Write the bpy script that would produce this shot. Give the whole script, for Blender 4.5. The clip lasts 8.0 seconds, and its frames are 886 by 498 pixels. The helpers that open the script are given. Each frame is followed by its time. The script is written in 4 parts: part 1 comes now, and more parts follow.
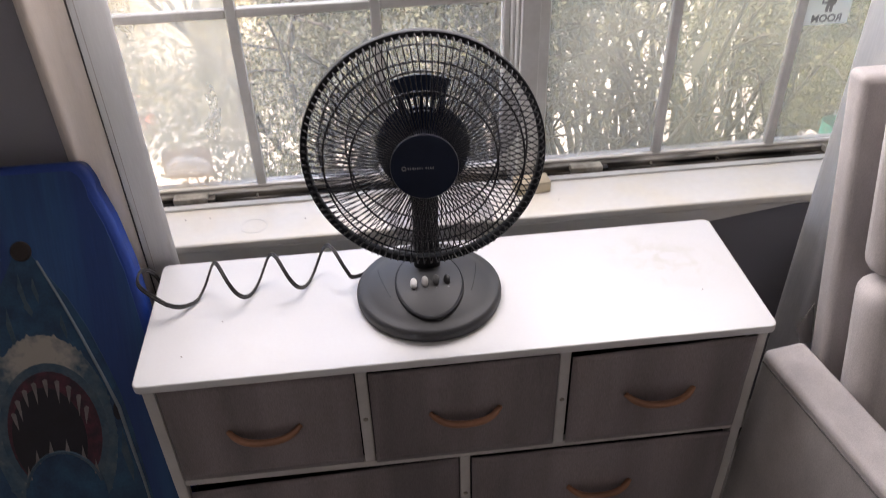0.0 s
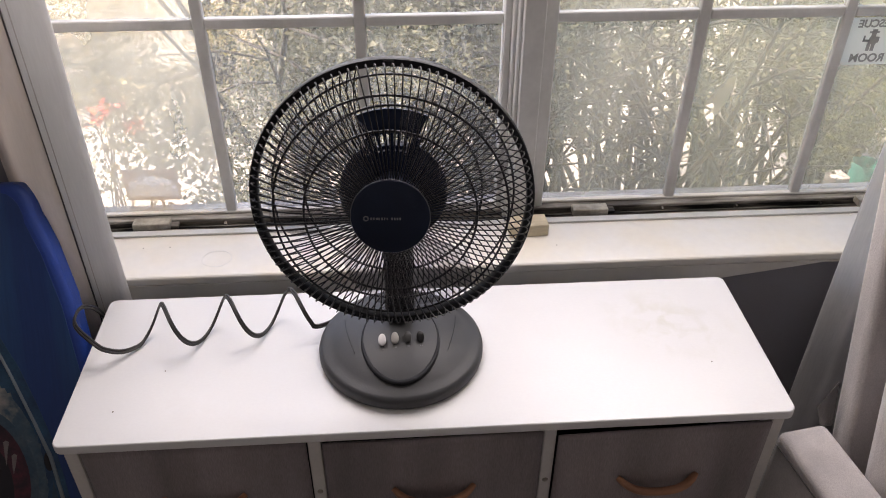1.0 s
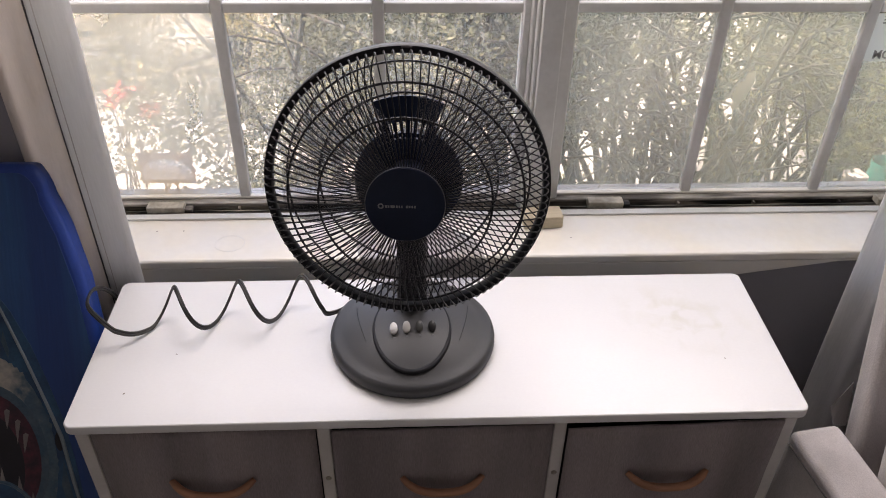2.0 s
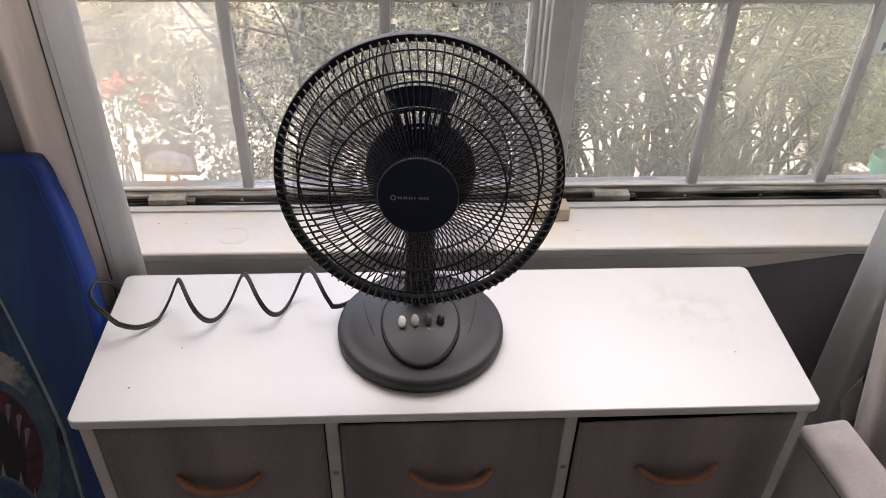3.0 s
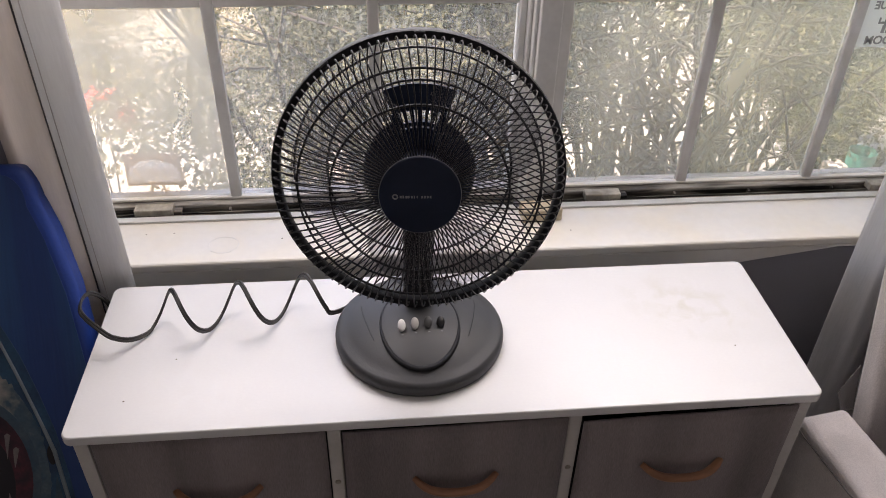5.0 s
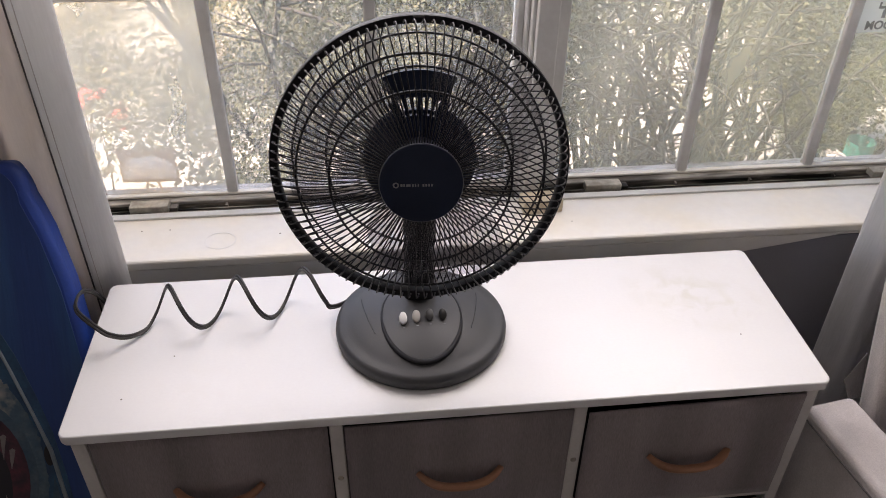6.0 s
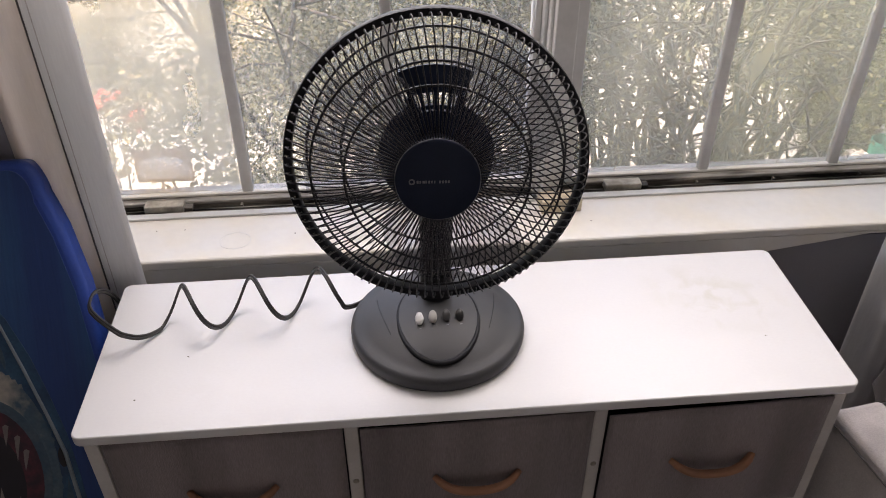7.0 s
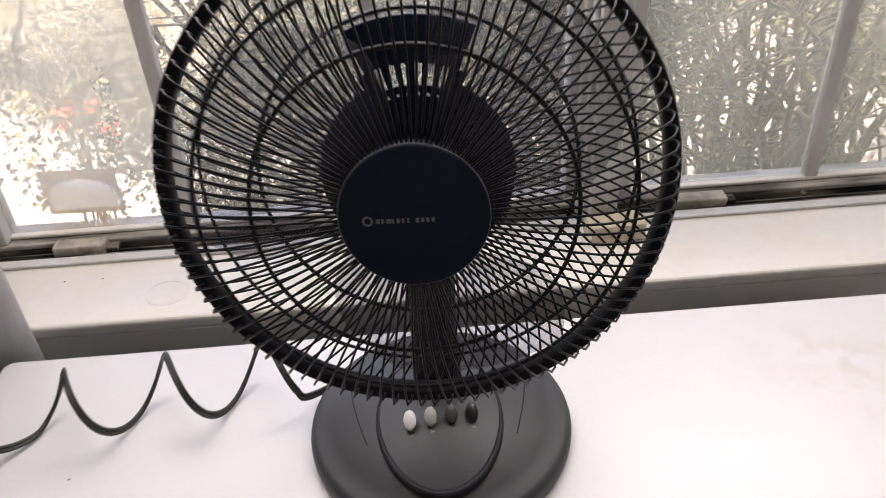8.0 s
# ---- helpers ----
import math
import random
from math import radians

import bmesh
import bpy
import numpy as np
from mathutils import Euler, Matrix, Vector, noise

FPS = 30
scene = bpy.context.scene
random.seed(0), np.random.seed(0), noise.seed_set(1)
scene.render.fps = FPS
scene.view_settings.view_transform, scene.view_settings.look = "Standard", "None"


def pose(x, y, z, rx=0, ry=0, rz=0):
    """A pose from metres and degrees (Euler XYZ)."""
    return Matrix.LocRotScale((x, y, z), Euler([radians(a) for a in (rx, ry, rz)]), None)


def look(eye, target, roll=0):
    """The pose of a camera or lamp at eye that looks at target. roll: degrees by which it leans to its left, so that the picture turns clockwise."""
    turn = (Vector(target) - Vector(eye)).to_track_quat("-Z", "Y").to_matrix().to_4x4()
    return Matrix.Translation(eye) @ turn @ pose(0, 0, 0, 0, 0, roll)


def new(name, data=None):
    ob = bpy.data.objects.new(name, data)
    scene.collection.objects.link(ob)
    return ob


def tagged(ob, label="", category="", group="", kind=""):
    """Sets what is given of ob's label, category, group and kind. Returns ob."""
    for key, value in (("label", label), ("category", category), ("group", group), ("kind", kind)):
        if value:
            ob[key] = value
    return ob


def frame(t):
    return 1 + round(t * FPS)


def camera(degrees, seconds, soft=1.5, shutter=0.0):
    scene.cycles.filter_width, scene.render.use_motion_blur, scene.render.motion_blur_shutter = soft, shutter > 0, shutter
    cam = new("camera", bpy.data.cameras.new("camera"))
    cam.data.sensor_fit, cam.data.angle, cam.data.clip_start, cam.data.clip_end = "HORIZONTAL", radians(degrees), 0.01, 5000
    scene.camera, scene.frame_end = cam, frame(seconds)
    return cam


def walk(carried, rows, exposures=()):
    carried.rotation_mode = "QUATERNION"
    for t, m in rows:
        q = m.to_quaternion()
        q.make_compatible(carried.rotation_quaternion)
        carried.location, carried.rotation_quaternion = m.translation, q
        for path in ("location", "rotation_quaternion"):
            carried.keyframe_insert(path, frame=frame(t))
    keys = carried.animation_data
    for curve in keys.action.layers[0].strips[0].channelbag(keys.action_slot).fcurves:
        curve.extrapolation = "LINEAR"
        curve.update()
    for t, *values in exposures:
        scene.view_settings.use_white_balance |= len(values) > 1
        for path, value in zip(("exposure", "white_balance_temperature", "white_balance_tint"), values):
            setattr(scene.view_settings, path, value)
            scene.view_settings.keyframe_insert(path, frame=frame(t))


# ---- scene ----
cam = camera(58.1, 8.0, soft=0.95, shutter=0.35)
PATH = [
    (0, (-0.112, -0.876, 1.566), (0.04, 0.718, 0.367), -1.7),
    (0.3, (-0.094, -0.817, 1.546), (0.032, 0.729, 0.282), -1.2),
    (0.5, (-0.085, -0.772, 1.538), (0.037, 0.776, 0.277), 0.5),
    (0.7, (-0.057, -0.744, 1.531), (0.051, 0.837, 0.311), 0.3),
    (1, (-0.039, -0.719, 1.527), (0.074, 0.889, 0.343), 0.3),
    (1.5, (-0.025, -0.709, 1.524), (0.067, 0.901, 0.34), 0.4),
    (2, (-0.042, -0.715, 1.522), (0.042, 0.881, 0.319), 1.0),
    (3.5, (-0.071, -0.699, 1.508), (0.047, 0.885, 0.293), 1.7),
    (4, (-0.08, -0.698, 1.506), (0.057, 0.893, 0.301), 1.8),
    (4.5, (-0.09, -0.703, 1.502), (0.067, 0.896, 0.31), 1.7),
    (6, (-0.104, -0.695, 1.474), (0.075, 0.902, 0.284), 0.7),
    (6.5, (-0.103, -0.693, 1.47), (0.066, 0.904, 0.279), 0.5),
    (7, (-0.103, -0.683, 1.458), (0.035, 0.924, 0.274), -0.2),
    (7.2, (-0.099, -0.655, 1.44), (0.02, 0.953, 0.257), -0.5),
    (7.4, (-0.097, -0.587, 1.414), (0.009, 1.023, 0.232), -0.8),
    (7.5, (-0.094, -0.542, 1.4), (0.012, 1.067, 0.217), -0.9),
    (7.6, (-0.076, -0.503, 1.381), (0.018, 1.113, 0.207), -1.4),
    (7.8, (-0.056, -0.427, 1.33), (0.017, 1.191, 0.157), -2.2),
    (8, (-0.041, -0.359, 1.277), (0.003, 1.266, 0.112), -3.5),
]
walk(cam, [(t, look(eye, target, roll)) for t, eye, target, roll in PATH], [(0.0, 2.78, 7000, 22), (0.5, 2.72, 7100, 22), (1.0, 2.64, 7200, 22), (8.0, 2.62, 7200, 22)])


# ---- world, sun, exposure ----
world = bpy.data.worlds.new("world")
scene.world = world
world.use_nodes = True
wn = world.node_tree.nodes
sky = wn.new("ShaderNodeTexSky")
sky.sky_type = 'NISHITA'
sky.sun_disc = False
sky.sun_elevation, sky.sun_rotation = radians(68), radians(267)
wn["Background"].inputs["Strength"].default_value = 0.115
world.node_tree.links.new(sky.outputs["Color"], wn["Background"].inputs["Color"])

sun = new("sun", bpy.data.lights.new("sun", 'SUN'))
sun.data.energy, sun.data.angle, sun.data.color = 4.35, radians(0.6), (1.0, 0.94, 0.85)
sun.matrix_world = look((-2.25, -0.12, 5.6), (0, 0, 0))

# sky light entering through the upper halves of the two windows
skylight = new("window_skylight", bpy.data.lights.new("window_skylight", 'AREA'))
skylight.data.shape, skylight.data.size, skylight.data.size_y = 'RECTANGLE', 1.30, 0.75
skylight.data.energy, skylight.data.color = 3.95, (0.945, 0.965, 0.99)
skylight.matrix_world = look((0.09, 0.505, 1.66), (0.09, -1.0, 1.04))

H = 0.70          # dresser top
GROUND = -0.35    # outdoor ground


# ---- materials ----
def material(name, color, rough=0.6, var=0.12, scale=20.0, fine=200.0, bump=0.1, metal=0.0, second=None, spread=0.5, coat=0.0, sheen=0.0, stretch=(1, 1, 1), contrast=0.15):
    """Base colour with broad stains and fine grain, and a bump from the grain."""
    m = bpy.data.materials.new(name)
    m.use_nodes = True
    n, ln = m.node_tree.nodes, m.node_tree.links
    b = n["Principled BSDF"]
    tc = n.new("ShaderNodeTexCoord")
    mp = n.new("ShaderNodeMapping")
    mp.inputs["Scale"].default_value = stretch
    ln.new(tc.outputs["Object"], mp.inputs["Vector"])
    broad, grain = n.new("ShaderNodeTexNoise"), n.new("ShaderNodeTexNoise")
    broad.inputs["Scale"].default_value, broad.inputs["Detail"].default_value = scale, 4
    grain.inputs["Scale"].default_value, grain.inputs["Detail"].default_value = fine, 3
    ln.new(mp.outputs[0], broad.inputs["Vector"])
    ln.new(mp.outputs[0], grain.inputs["Vector"])
    ramp = n.new("ShaderNodeValToRGB")
    other = second or tuple(c * (1 - var * 2) for c in color)
    ramp.color_ramp.elements[0].position, ramp.color_ramp.elements[1].position = spread - contrast, spread + contrast
    ramp.color_ramp.elements[0].color, ramp.color_ramp.elements[1].color = (*other, 1), (*color, 1)
    ln.new(broad.outputs["Fac"], ramp.inputs["Fac"])
    mix = n.new("ShaderNodeMixRGB")
    mix.blend_type = 'MULTIPLY'
    mix.inputs["Fac"].default_value = min(1, var * 2.5)
    ln.new(ramp.outputs["Color"], mix.inputs[1])
    ln.new(grain.outputs["Fac"], mix.inputs[2])
    gain = n.new("ShaderNodeMixRGB")
    gain.blend_type = 'MULTIPLY'
    gain.inputs["Fac"].default_value = 1
    k = 1 + min(1, var * 2.5) * 0.5
    gain.inputs[2].default_value = (k, k, k, 1)
    ln.new(mix.outputs[0], gain.inputs[1])
    ln.new(gain.outputs[0], b.inputs["Base Color"])
    b.inputs["Roughness"].default_value, b.inputs["Metallic"].default_value = rough, metal
    b.inputs["Coat Weight"].default_value = coat
    b.inputs["Sheen Weight"].default_value = sheen
    if bump:
        bp = n.new("ShaderNodeBump")
        bp.inputs["Strength"].default_value, bp.inputs["Distance"].default_value = bump, 0.002
        ln.new(grain.outputs["Fac"], bp.inputs["Height"])
        ln.new(bp.outputs[0], b.inputs["Normal"])
    return m


def dull(m, level):
    m.node_tree.nodes["Principled BSDF"].inputs["Specular IOR Level"].default_value = level
    return m


def fabric(name, color, weave=900.0, var=0.15, slub=(1.0, 1.0, 0.12)):
    """Woven cloth: crossed threads with slubs."""
    m = material(name, color, rough=0.92, var=var, scale=9, fine=weave, bump=0.35, sheen=0.25, stretch=slub)
    return m


def backlit(m, share, color):
    """Lets part of the light through a thin sheet."""
    n, ln = m.node_tree.nodes, m.node_tree.links
    tr = n.new("ShaderNodeBsdfTranslucent")
    tr.inputs["Color"].default_value = (*color, 1)
    mx = n.new("ShaderNodeMixShader")
    mx.inputs["Fac"].default_value = share
    ln.new(n["Principled BSDF"].outputs[0], mx.inputs[1])
    ln.new(tr.outputs[0], mx.inputs[2])
    ln.new(mx.outputs[0], n["Material Output"].inputs["Surface"])
    return m


def leaf_material(name, a, b_, c):
    m = bpy.data.materials.new(name)
    m.use_nodes = True
    n, ln = m.node_tree.nodes, m.node_tree.links
    b = n["Principled BSDF"]
    geo = n.new("ShaderNodeNewGeometry")
    ramp = n.new("ShaderNodeValToRGB")
    ramp.color_ramp.elements[0].color, ramp.color_ramp.elements[1].color = (*a, 1), (*c, 1)
    e = ramp.color_ramp.elements.new(0.55)
    e.color = (*b_, 1)
    ln.new(geo.outputs["Random Per Island"], ramp.inputs["Fac"])
    ln.new(ramp.outputs["Color"], b.inputs["Base Color"])
    b.inputs["Roughness"].default_value = 0.6
    b.inputs["Specular IOR Level"].default_value = 0.3
    tr = n.new("ShaderNodeBsdfTranslucent")
    ln.new(ramp.outputs["Color"], tr.inputs["Color"])
    mx = n.new("ShaderNodeMixShader")
    mx.inputs["Fac"].default_value = 0.30
    ln.new(b.outputs[0], mx.inputs[1])
    ln.new(tr.outputs[0], mx.inputs[2])
    ln.new(mx.outputs[0], n["Material Output"].inputs["Surface"])
    return m


def glass_material(name, veil, speck, specks_at=0.62, dirt=(0.80, 0.735, 0.585)):
    """Clear pane with a film of dust and dried water spots that scatter the daylight."""
    m = bpy.data.materials.new(name)
    m.use_nodes = True
    n, ln = m.node_tree.nodes, m.node_tree.links
    n.remove(n["Principled BSDF"])
    clear, gloss, dust = n.new("ShaderNodeBsdfTransparent"), n.new("ShaderNodeBsdfGlossy"), n.new("ShaderNodeBsdfTranslucent")
    gloss.inputs["Roughness"].default_value = 0.02
    dust.inputs["Color"].default_value = (*dirt, 1)
    fres = n.new("ShaderNodeFresnel")
    fres.inputs["IOR"].default_value = 1.3
    a = n.new("ShaderNodeMixShader")
    ln.new(fres.outputs[0], a.inputs["Fac"])
    ln.new(clear.outputs[0], a.inputs[1])
    ln.new(gloss.outputs[0], a.inputs[2])
    tc = n.new("ShaderNodeTexCoord")
    blot, spots = n.new("ShaderNodeTexNoise"), n.new("ShaderNodeTexNoise")
    blot.inputs["Scale"].default_value, blot.inputs["Detail"].default_value = 7, 5
    spots.inputs["Scale"].default_value, spots.inputs["Detail"].default_value = 160, 4
    runs = n.new("ShaderNodeMapping")               # spots drawn out downwards by rain
    runs.inputs["Scale"].default_value = (1.0, 1.0, 0.45)
    ln.new(tc.outputs["Object"], runs.inputs["Vector"])
    ln.new(runs.outputs[0], blot.inputs["Vector"])
    ln.new(runs.outputs[0], spots.inputs["Vector"])
    r1, r2 = n.new("ShaderNodeMapRange"), n.new("ShaderNodeMapRange")
    r1.inputs["From Min"].default_value, r1.inputs["From Max"].default_value = 0.3, 0.75
    r1.inputs["To Min"].default_value, r1.inputs["To Max"].default_value = veil * 0.7, veil * 1.4
    r2.inputs["From Min"].default_value, r2.inputs["From Max"].default_value = specks_at, specks_at + 0.12
    r2.inputs["To Min"].default_value, r2.inputs["To Max"].default_value = 0, speck
    ln.new(blot.outputs["Fac"], r1.inputs["Value"])
    ln.new(spots.outputs["Fac"], r2.inputs["Value"])
    add = n.new("ShaderNodeMath")
    add.operation, add.use_clamp = 'ADD', True
    ln.new(r1.outputs[0], add.inputs[0])
    ln.new(r2.outputs[0], add.inputs[1])
    o = n.new("ShaderNodeMixShader")
    ln.new(add.outputs[0], o.inputs["Fac"])
    ln.new(a.outputs[0], o.inputs[1])
    ln.new(dust.outputs[0], o.inputs[2])
    ln.new(o.outputs[0], n["Material Output"].inputs["Surface"])
    return m


def smoke_material(name):
    """Smoke-tinted see-through plastic."""
    m = bpy.data.materials.new(name)
    m.use_nodes = True
    n, ln = m.node_tree.nodes, m.node_tree.links
    b = n["Principled BSDF"]
    b.inputs["Base Color"].default_value = (0.30, 0.30, 0.32, 1)
    b.inputs["Roughness"].default_value = 0.3
    t = n.new("ShaderNodeBsdfTransparent")
    t.inputs["Color"].default_value = (0.86, 0.86, 0.88, 1)
    nz = n.new("ShaderNodeTexNoise")
    nz.inputs["Scale"].default_value = 30
    r = n.new("ShaderNodeMapRange")
    r.inputs["To Min"].default_value, r.inputs["To Max"].default_value = 0.84, 0.90
    ln.new(nz.outputs["Fac"], r.inputs["Value"])
    mx = n.new("ShaderNodeMixShader")
    ln.new(r.outputs[0], mx.inputs["Fac"])
    ln.new(b.outputs[0], mx.inputs[1])
    ln.new(t.outputs[0], mx.inputs[2])
    ln.new(mx.outputs[0], n["Material Output"].inputs["Surface"])
    return m


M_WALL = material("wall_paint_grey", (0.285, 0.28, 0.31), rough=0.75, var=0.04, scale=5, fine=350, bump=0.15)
# unseen walls, pale so that they bounce fill light onto the drawer fronts
M_ROOM = material("room_bounce_pale", (0.74, 0.71, 0.69), rough=0.8, var=0.04, scale=5, fine=350, bump=0.15)
M_CEIL = material("ceiling_paint", (0.75, 0.75, 0.73), rough=0.9, var=0.03, fine=150, bump=0.2)
M_FLOOR = material("carpet", (0.40, 0.37, 0.35), rough=1.0, var=0.25, scale=14, fine=500, bump=0.8)
M_TRIM = material("trim_paint_white", (0.77, 0.76, 0.74), rough=0.35, var=0.04, scale=9, fine=60, bump=0.05, second=(0.78, 0.74, 0.66))
M_SASH = material("sash_vinyl_white", (0.64, 0.64, 0.63), rough=0.4, var=0.06, scale=10, fine=120, bump=0.05, second=(0.54, 0.54, 0.52))
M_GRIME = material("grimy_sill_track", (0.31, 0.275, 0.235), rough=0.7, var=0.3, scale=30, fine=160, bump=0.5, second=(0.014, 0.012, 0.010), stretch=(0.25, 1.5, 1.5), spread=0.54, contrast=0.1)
M_DIRTY = material("weathered_rail", (0.46, 0.43, 0.39), rough=0.6, var=0.2, scale=26, fine=200, bump=0.3, second=(0.09, 0.08, 0.07), stretch=(0.3, 1.5, 1.5), spread=0.48, contrast=0.12)
M_LATCH = material("latch_plastic", (0.50, 0.47, 0.41), rough=0.5, var=0.15, scale=40, fine=200, bump=0.1, second=(0.26, 0.235, 0.195))
M_TOP = material("dresser_top_laminate", (0.715, 0.715, 0.72), rough=0.34, var=0.02, scale=5, fine=300, bump=0.05, second=(0.685, 0.68, 0.685), stretch=(0.6, 1, 1))


def stained(m, cx, cy, rx, ry, color, strength):
    """A dried, cloudy spill round one spot of the surface."""
    n, ln = m.node_tree.nodes, m.node_tree.links
    b = n["Principled BSDF"]
    base = b.inputs["Base Color"].links[0].from_socket
    tc, mp = n.new("ShaderNodeTexCoord"), n.new("ShaderNodeMapping")
    mp.vector_type = 'TEXTURE'
    mp.inputs["Location"].default_value = (cx, cy, 0)
    mp.inputs["Rotation"].default_value = (0, 0, radians(-28))
    mp.inputs["Scale"].default_value = (rx, ry, 1000)
    ln.new(tc.outputs["Object"], mp.inputs["Vector"])
    ball = n.new("ShaderNodeTexGradient")
    ball.gradient_type = 'SPHERICAL'
    ln.new(mp.outputs[0], ball.inputs["Vector"])
    cloud = n.new("ShaderNodeTexNoise")
    cloud.inputs["Scale"].default_value, cloud.inputs["Detail"].default_value, cloud.inputs["Distortion"].default_value = 30, 6, 0.4
    ln.new(tc.outputs["Object"], cloud.inputs["Vector"])
    rg = n.new("ShaderNodeMapRange")
    rg.inputs["From Min"].default_value, rg.inputs["From Max"].default_value = 0.46, 0.66
    ln.new(cloud.outputs["Fac"], rg.inputs["Value"])
    mul, gain = n.new("ShaderNodeMath"), n.new("ShaderNodeMath")
    mul.operation, gain.operation, gain.use_clamp = 'MULTIPLY', 'MULTIPLY', True
    ln.new(ball.outputs["Fac"], mul.inputs[0])
    ln.new(rg.outputs[0], mul.inputs[1])
    ln.new(mul.outputs[0], gain.inputs[0])
    gain.inputs[1].default_value = strength
    mix = n.new("ShaderNodeMixRGB")
    mix.inputs[2].default_value = (*color, 1)
    ln.new(gain.outputs[0], mix.inputs["Fac"])
    ln.new(base, mix.inputs[1])
    ln.new(mix.outputs[0], b.inputs["Base Color"])
    return m


stained(M_TOP, 0.378, 0.190, 0.120, 0.080, (0.57, 0.56, 0.49), 0.8)
stained(M_TOP, -0.33, 0.06, 0.12, 0.05, (0.64, 0.63, 0.62), 0.3)
M_FRAME = material("dresser_frame_enamel", (0.62, 0.60, 0.58), rough=0.45, var=0.06, scale=18, fine=200, bump=0.05)
M_DRAWER = fabric("drawer_linen_taupe", (0.305, 0.260, 0.268), var=0.22)
M_BIN = material("drawer_inside", (0.02, 0.02, 0.022), rough=0.9, var=0.1)
M_HANDLE = material("handle_wood_tan", (0.43, 0.205, 0.118), rough=0.5, var=0.15, scale=30, fine=250, bump=0.1, stretch=(0.3, 1, 1))
M_BLACK = dull(material("fan_black_plastic", (0.014, 0.0145, 0.018), rough=0.5, var=0.1, scale=25, fine=500, bump=0.04), 0.22)
M_BASE = material("fan_base_plastic", (0.041, 0.042, 0.046), rough=0.5, var=0.08, scale=10, fine=600, bump=0.06)
M_CAP = dull(material("fan_cap_plastic", (0.0135, 0.022, 0.048), rough=0.42, var=0.1, scale=20, fine=500, bump=0.03), 0.2)
M_WIRE = dull(material("fan_wire_enamel", (0.0135, 0.014, 0.018), rough=0.38, var=0.1, scale=60, fine=300, bump=0.0), 0.3)
M_SMOKE = smoke_material("fan_blade_smoke")
M_PRINT = material("printed_silver", (0.22, 0.23, 0.25), rough=0.5, var=0.05)
M_BTN = [material("button_white", (0.88, 0.88, 0.88), rough=0.35, var=0.04), material("button_grey", (0.46, 0.45, 0.43), rough=0.4, var=0.04),
         material("button_dark", (0.06, 0.06, 0.06), rough=0.4, var=0.04), material("button_black", (0.015, 0.015, 0.016), rough=0.35, var=0.04)]
M_CORD = material("cord_rubber", (0.030, 0.028, 0.027), rough=0.45, var=0.1, fine=300)
M_CURTAIN = backlit(fabric("curtain_grey_linen", (0.83, 0.83, 0.84), weave=420, var=0.2, slub=(1.0, 1.0, 0.08)), 0.66, (0.90, 0.90, 0.90))
M_LINER = backlit(fabric("curtain_liner", (0.82, 0.78, 0.75), weave=500, var=0.10), 0.45, (0.88, 0.83, 0.79))
M_CHAIR = fabric("armchair_grey_velour", (0.66, 0.61, 0.60), weave=600, var=0.16, slub=(1, 1, 0.5))
M_PIPING = fabric("armchair_seam", (0.12, 0.11, 0.11), var=0.1)
M_BLOCK = material("raw_pine", (0.62, 0.54, 0.40), rough=0.7, var=0.12, scale=30, fine=250, bump=0.2, stretch=(0.2, 1, 1))
M_BOARD = material("board_blue", (0.009, 0.040, 0.165), rough=0.55, var=0.12, scale=13, fine=220, bump=0.15, second=(0.022, 0.100, 0.24), stretch=(1, 0.07, 1), spread=0.40, contrast=0.14)
# edge blue set brighter than the face: window light put into the colour
M_BOARDEDGELIT = material("board_edge_lit_blue", (0.011, 0.050, 0.28), rough=0.5, var=0.1, scale=9, fine=220, bump=0.1)
M_SHARK = material("print_shark_blue", (0.018, 0.078, 0.155), rough=0.55, var=0.2, scale=22, fine=220, bump=0.1, second=(0.008, 0.034, 0.085))


def snout_material(name):
    """Pale muzzle over the mouth, fading in brushed streaks to grey-blue down the cheeks."""
    m = material(name, (0.075, 0.115, 0.15), rough=0.55, var=0.2, scale=40, fine=220, bump=0.1, second=(0.03, 0.075, 0.12))
    n, ln = m.node_tree.nodes, m.node_tree.links
    b = n["Principled BSDF"]
    base = b.inputs["Base Color"].links[0].from_socket
    tc, mp, wob = n.new("ShaderNodeTexCoord"), n.new("ShaderNodeMapping"), n.new("ShaderNodeTexNoise")
    wob.inputs["Scale"].default_value, wob.inputs["Detail"].default_value = 55, 5
    ln.new(tc.outputs["Object"], wob.inputs["Vector"])
    mp.vector_type = 'TEXTURE'
    mp.inputs["Location"].default_value, mp.inputs["Scale"].default_value = (0.0, 0.120, 0), (0.085, 0.085, 10)
    ln.new(tc.outputs["Object"], mp.inputs["Vector"])
    ball = n.new("ShaderNodeTexGradient")
    ball.gradient_type = 'SPHERICAL'
    ln.new(mp.outputs[0], ball.inputs["Vector"])
    add = n.new("ShaderNodeMath")
    add.operation = 'ADD'
    ln.new(ball.outputs["Fac"], add.inputs[0])
    ln.new(wob.outputs["Fac"], add.inputs[1])
    rg = n.new("ShaderNodeMapRange")
    rg.inputs["From Min"].default_value, rg.inputs["From Max"].default_value = 0.62, 1.08
    ln.new(add.outputs[0], rg.inputs["Value"])
    mix = n.new("ShaderNodeMixRGB")
    mix.inputs[2].default_value = (0.34, 0.31, 0.275, 1)
    ln.new(rg.outputs[0], mix.inputs["Fac"])
    ln.new(base, mix.inputs[1])
    ln.new(mix.outputs[0], b.inputs["Base Color"])
    return m


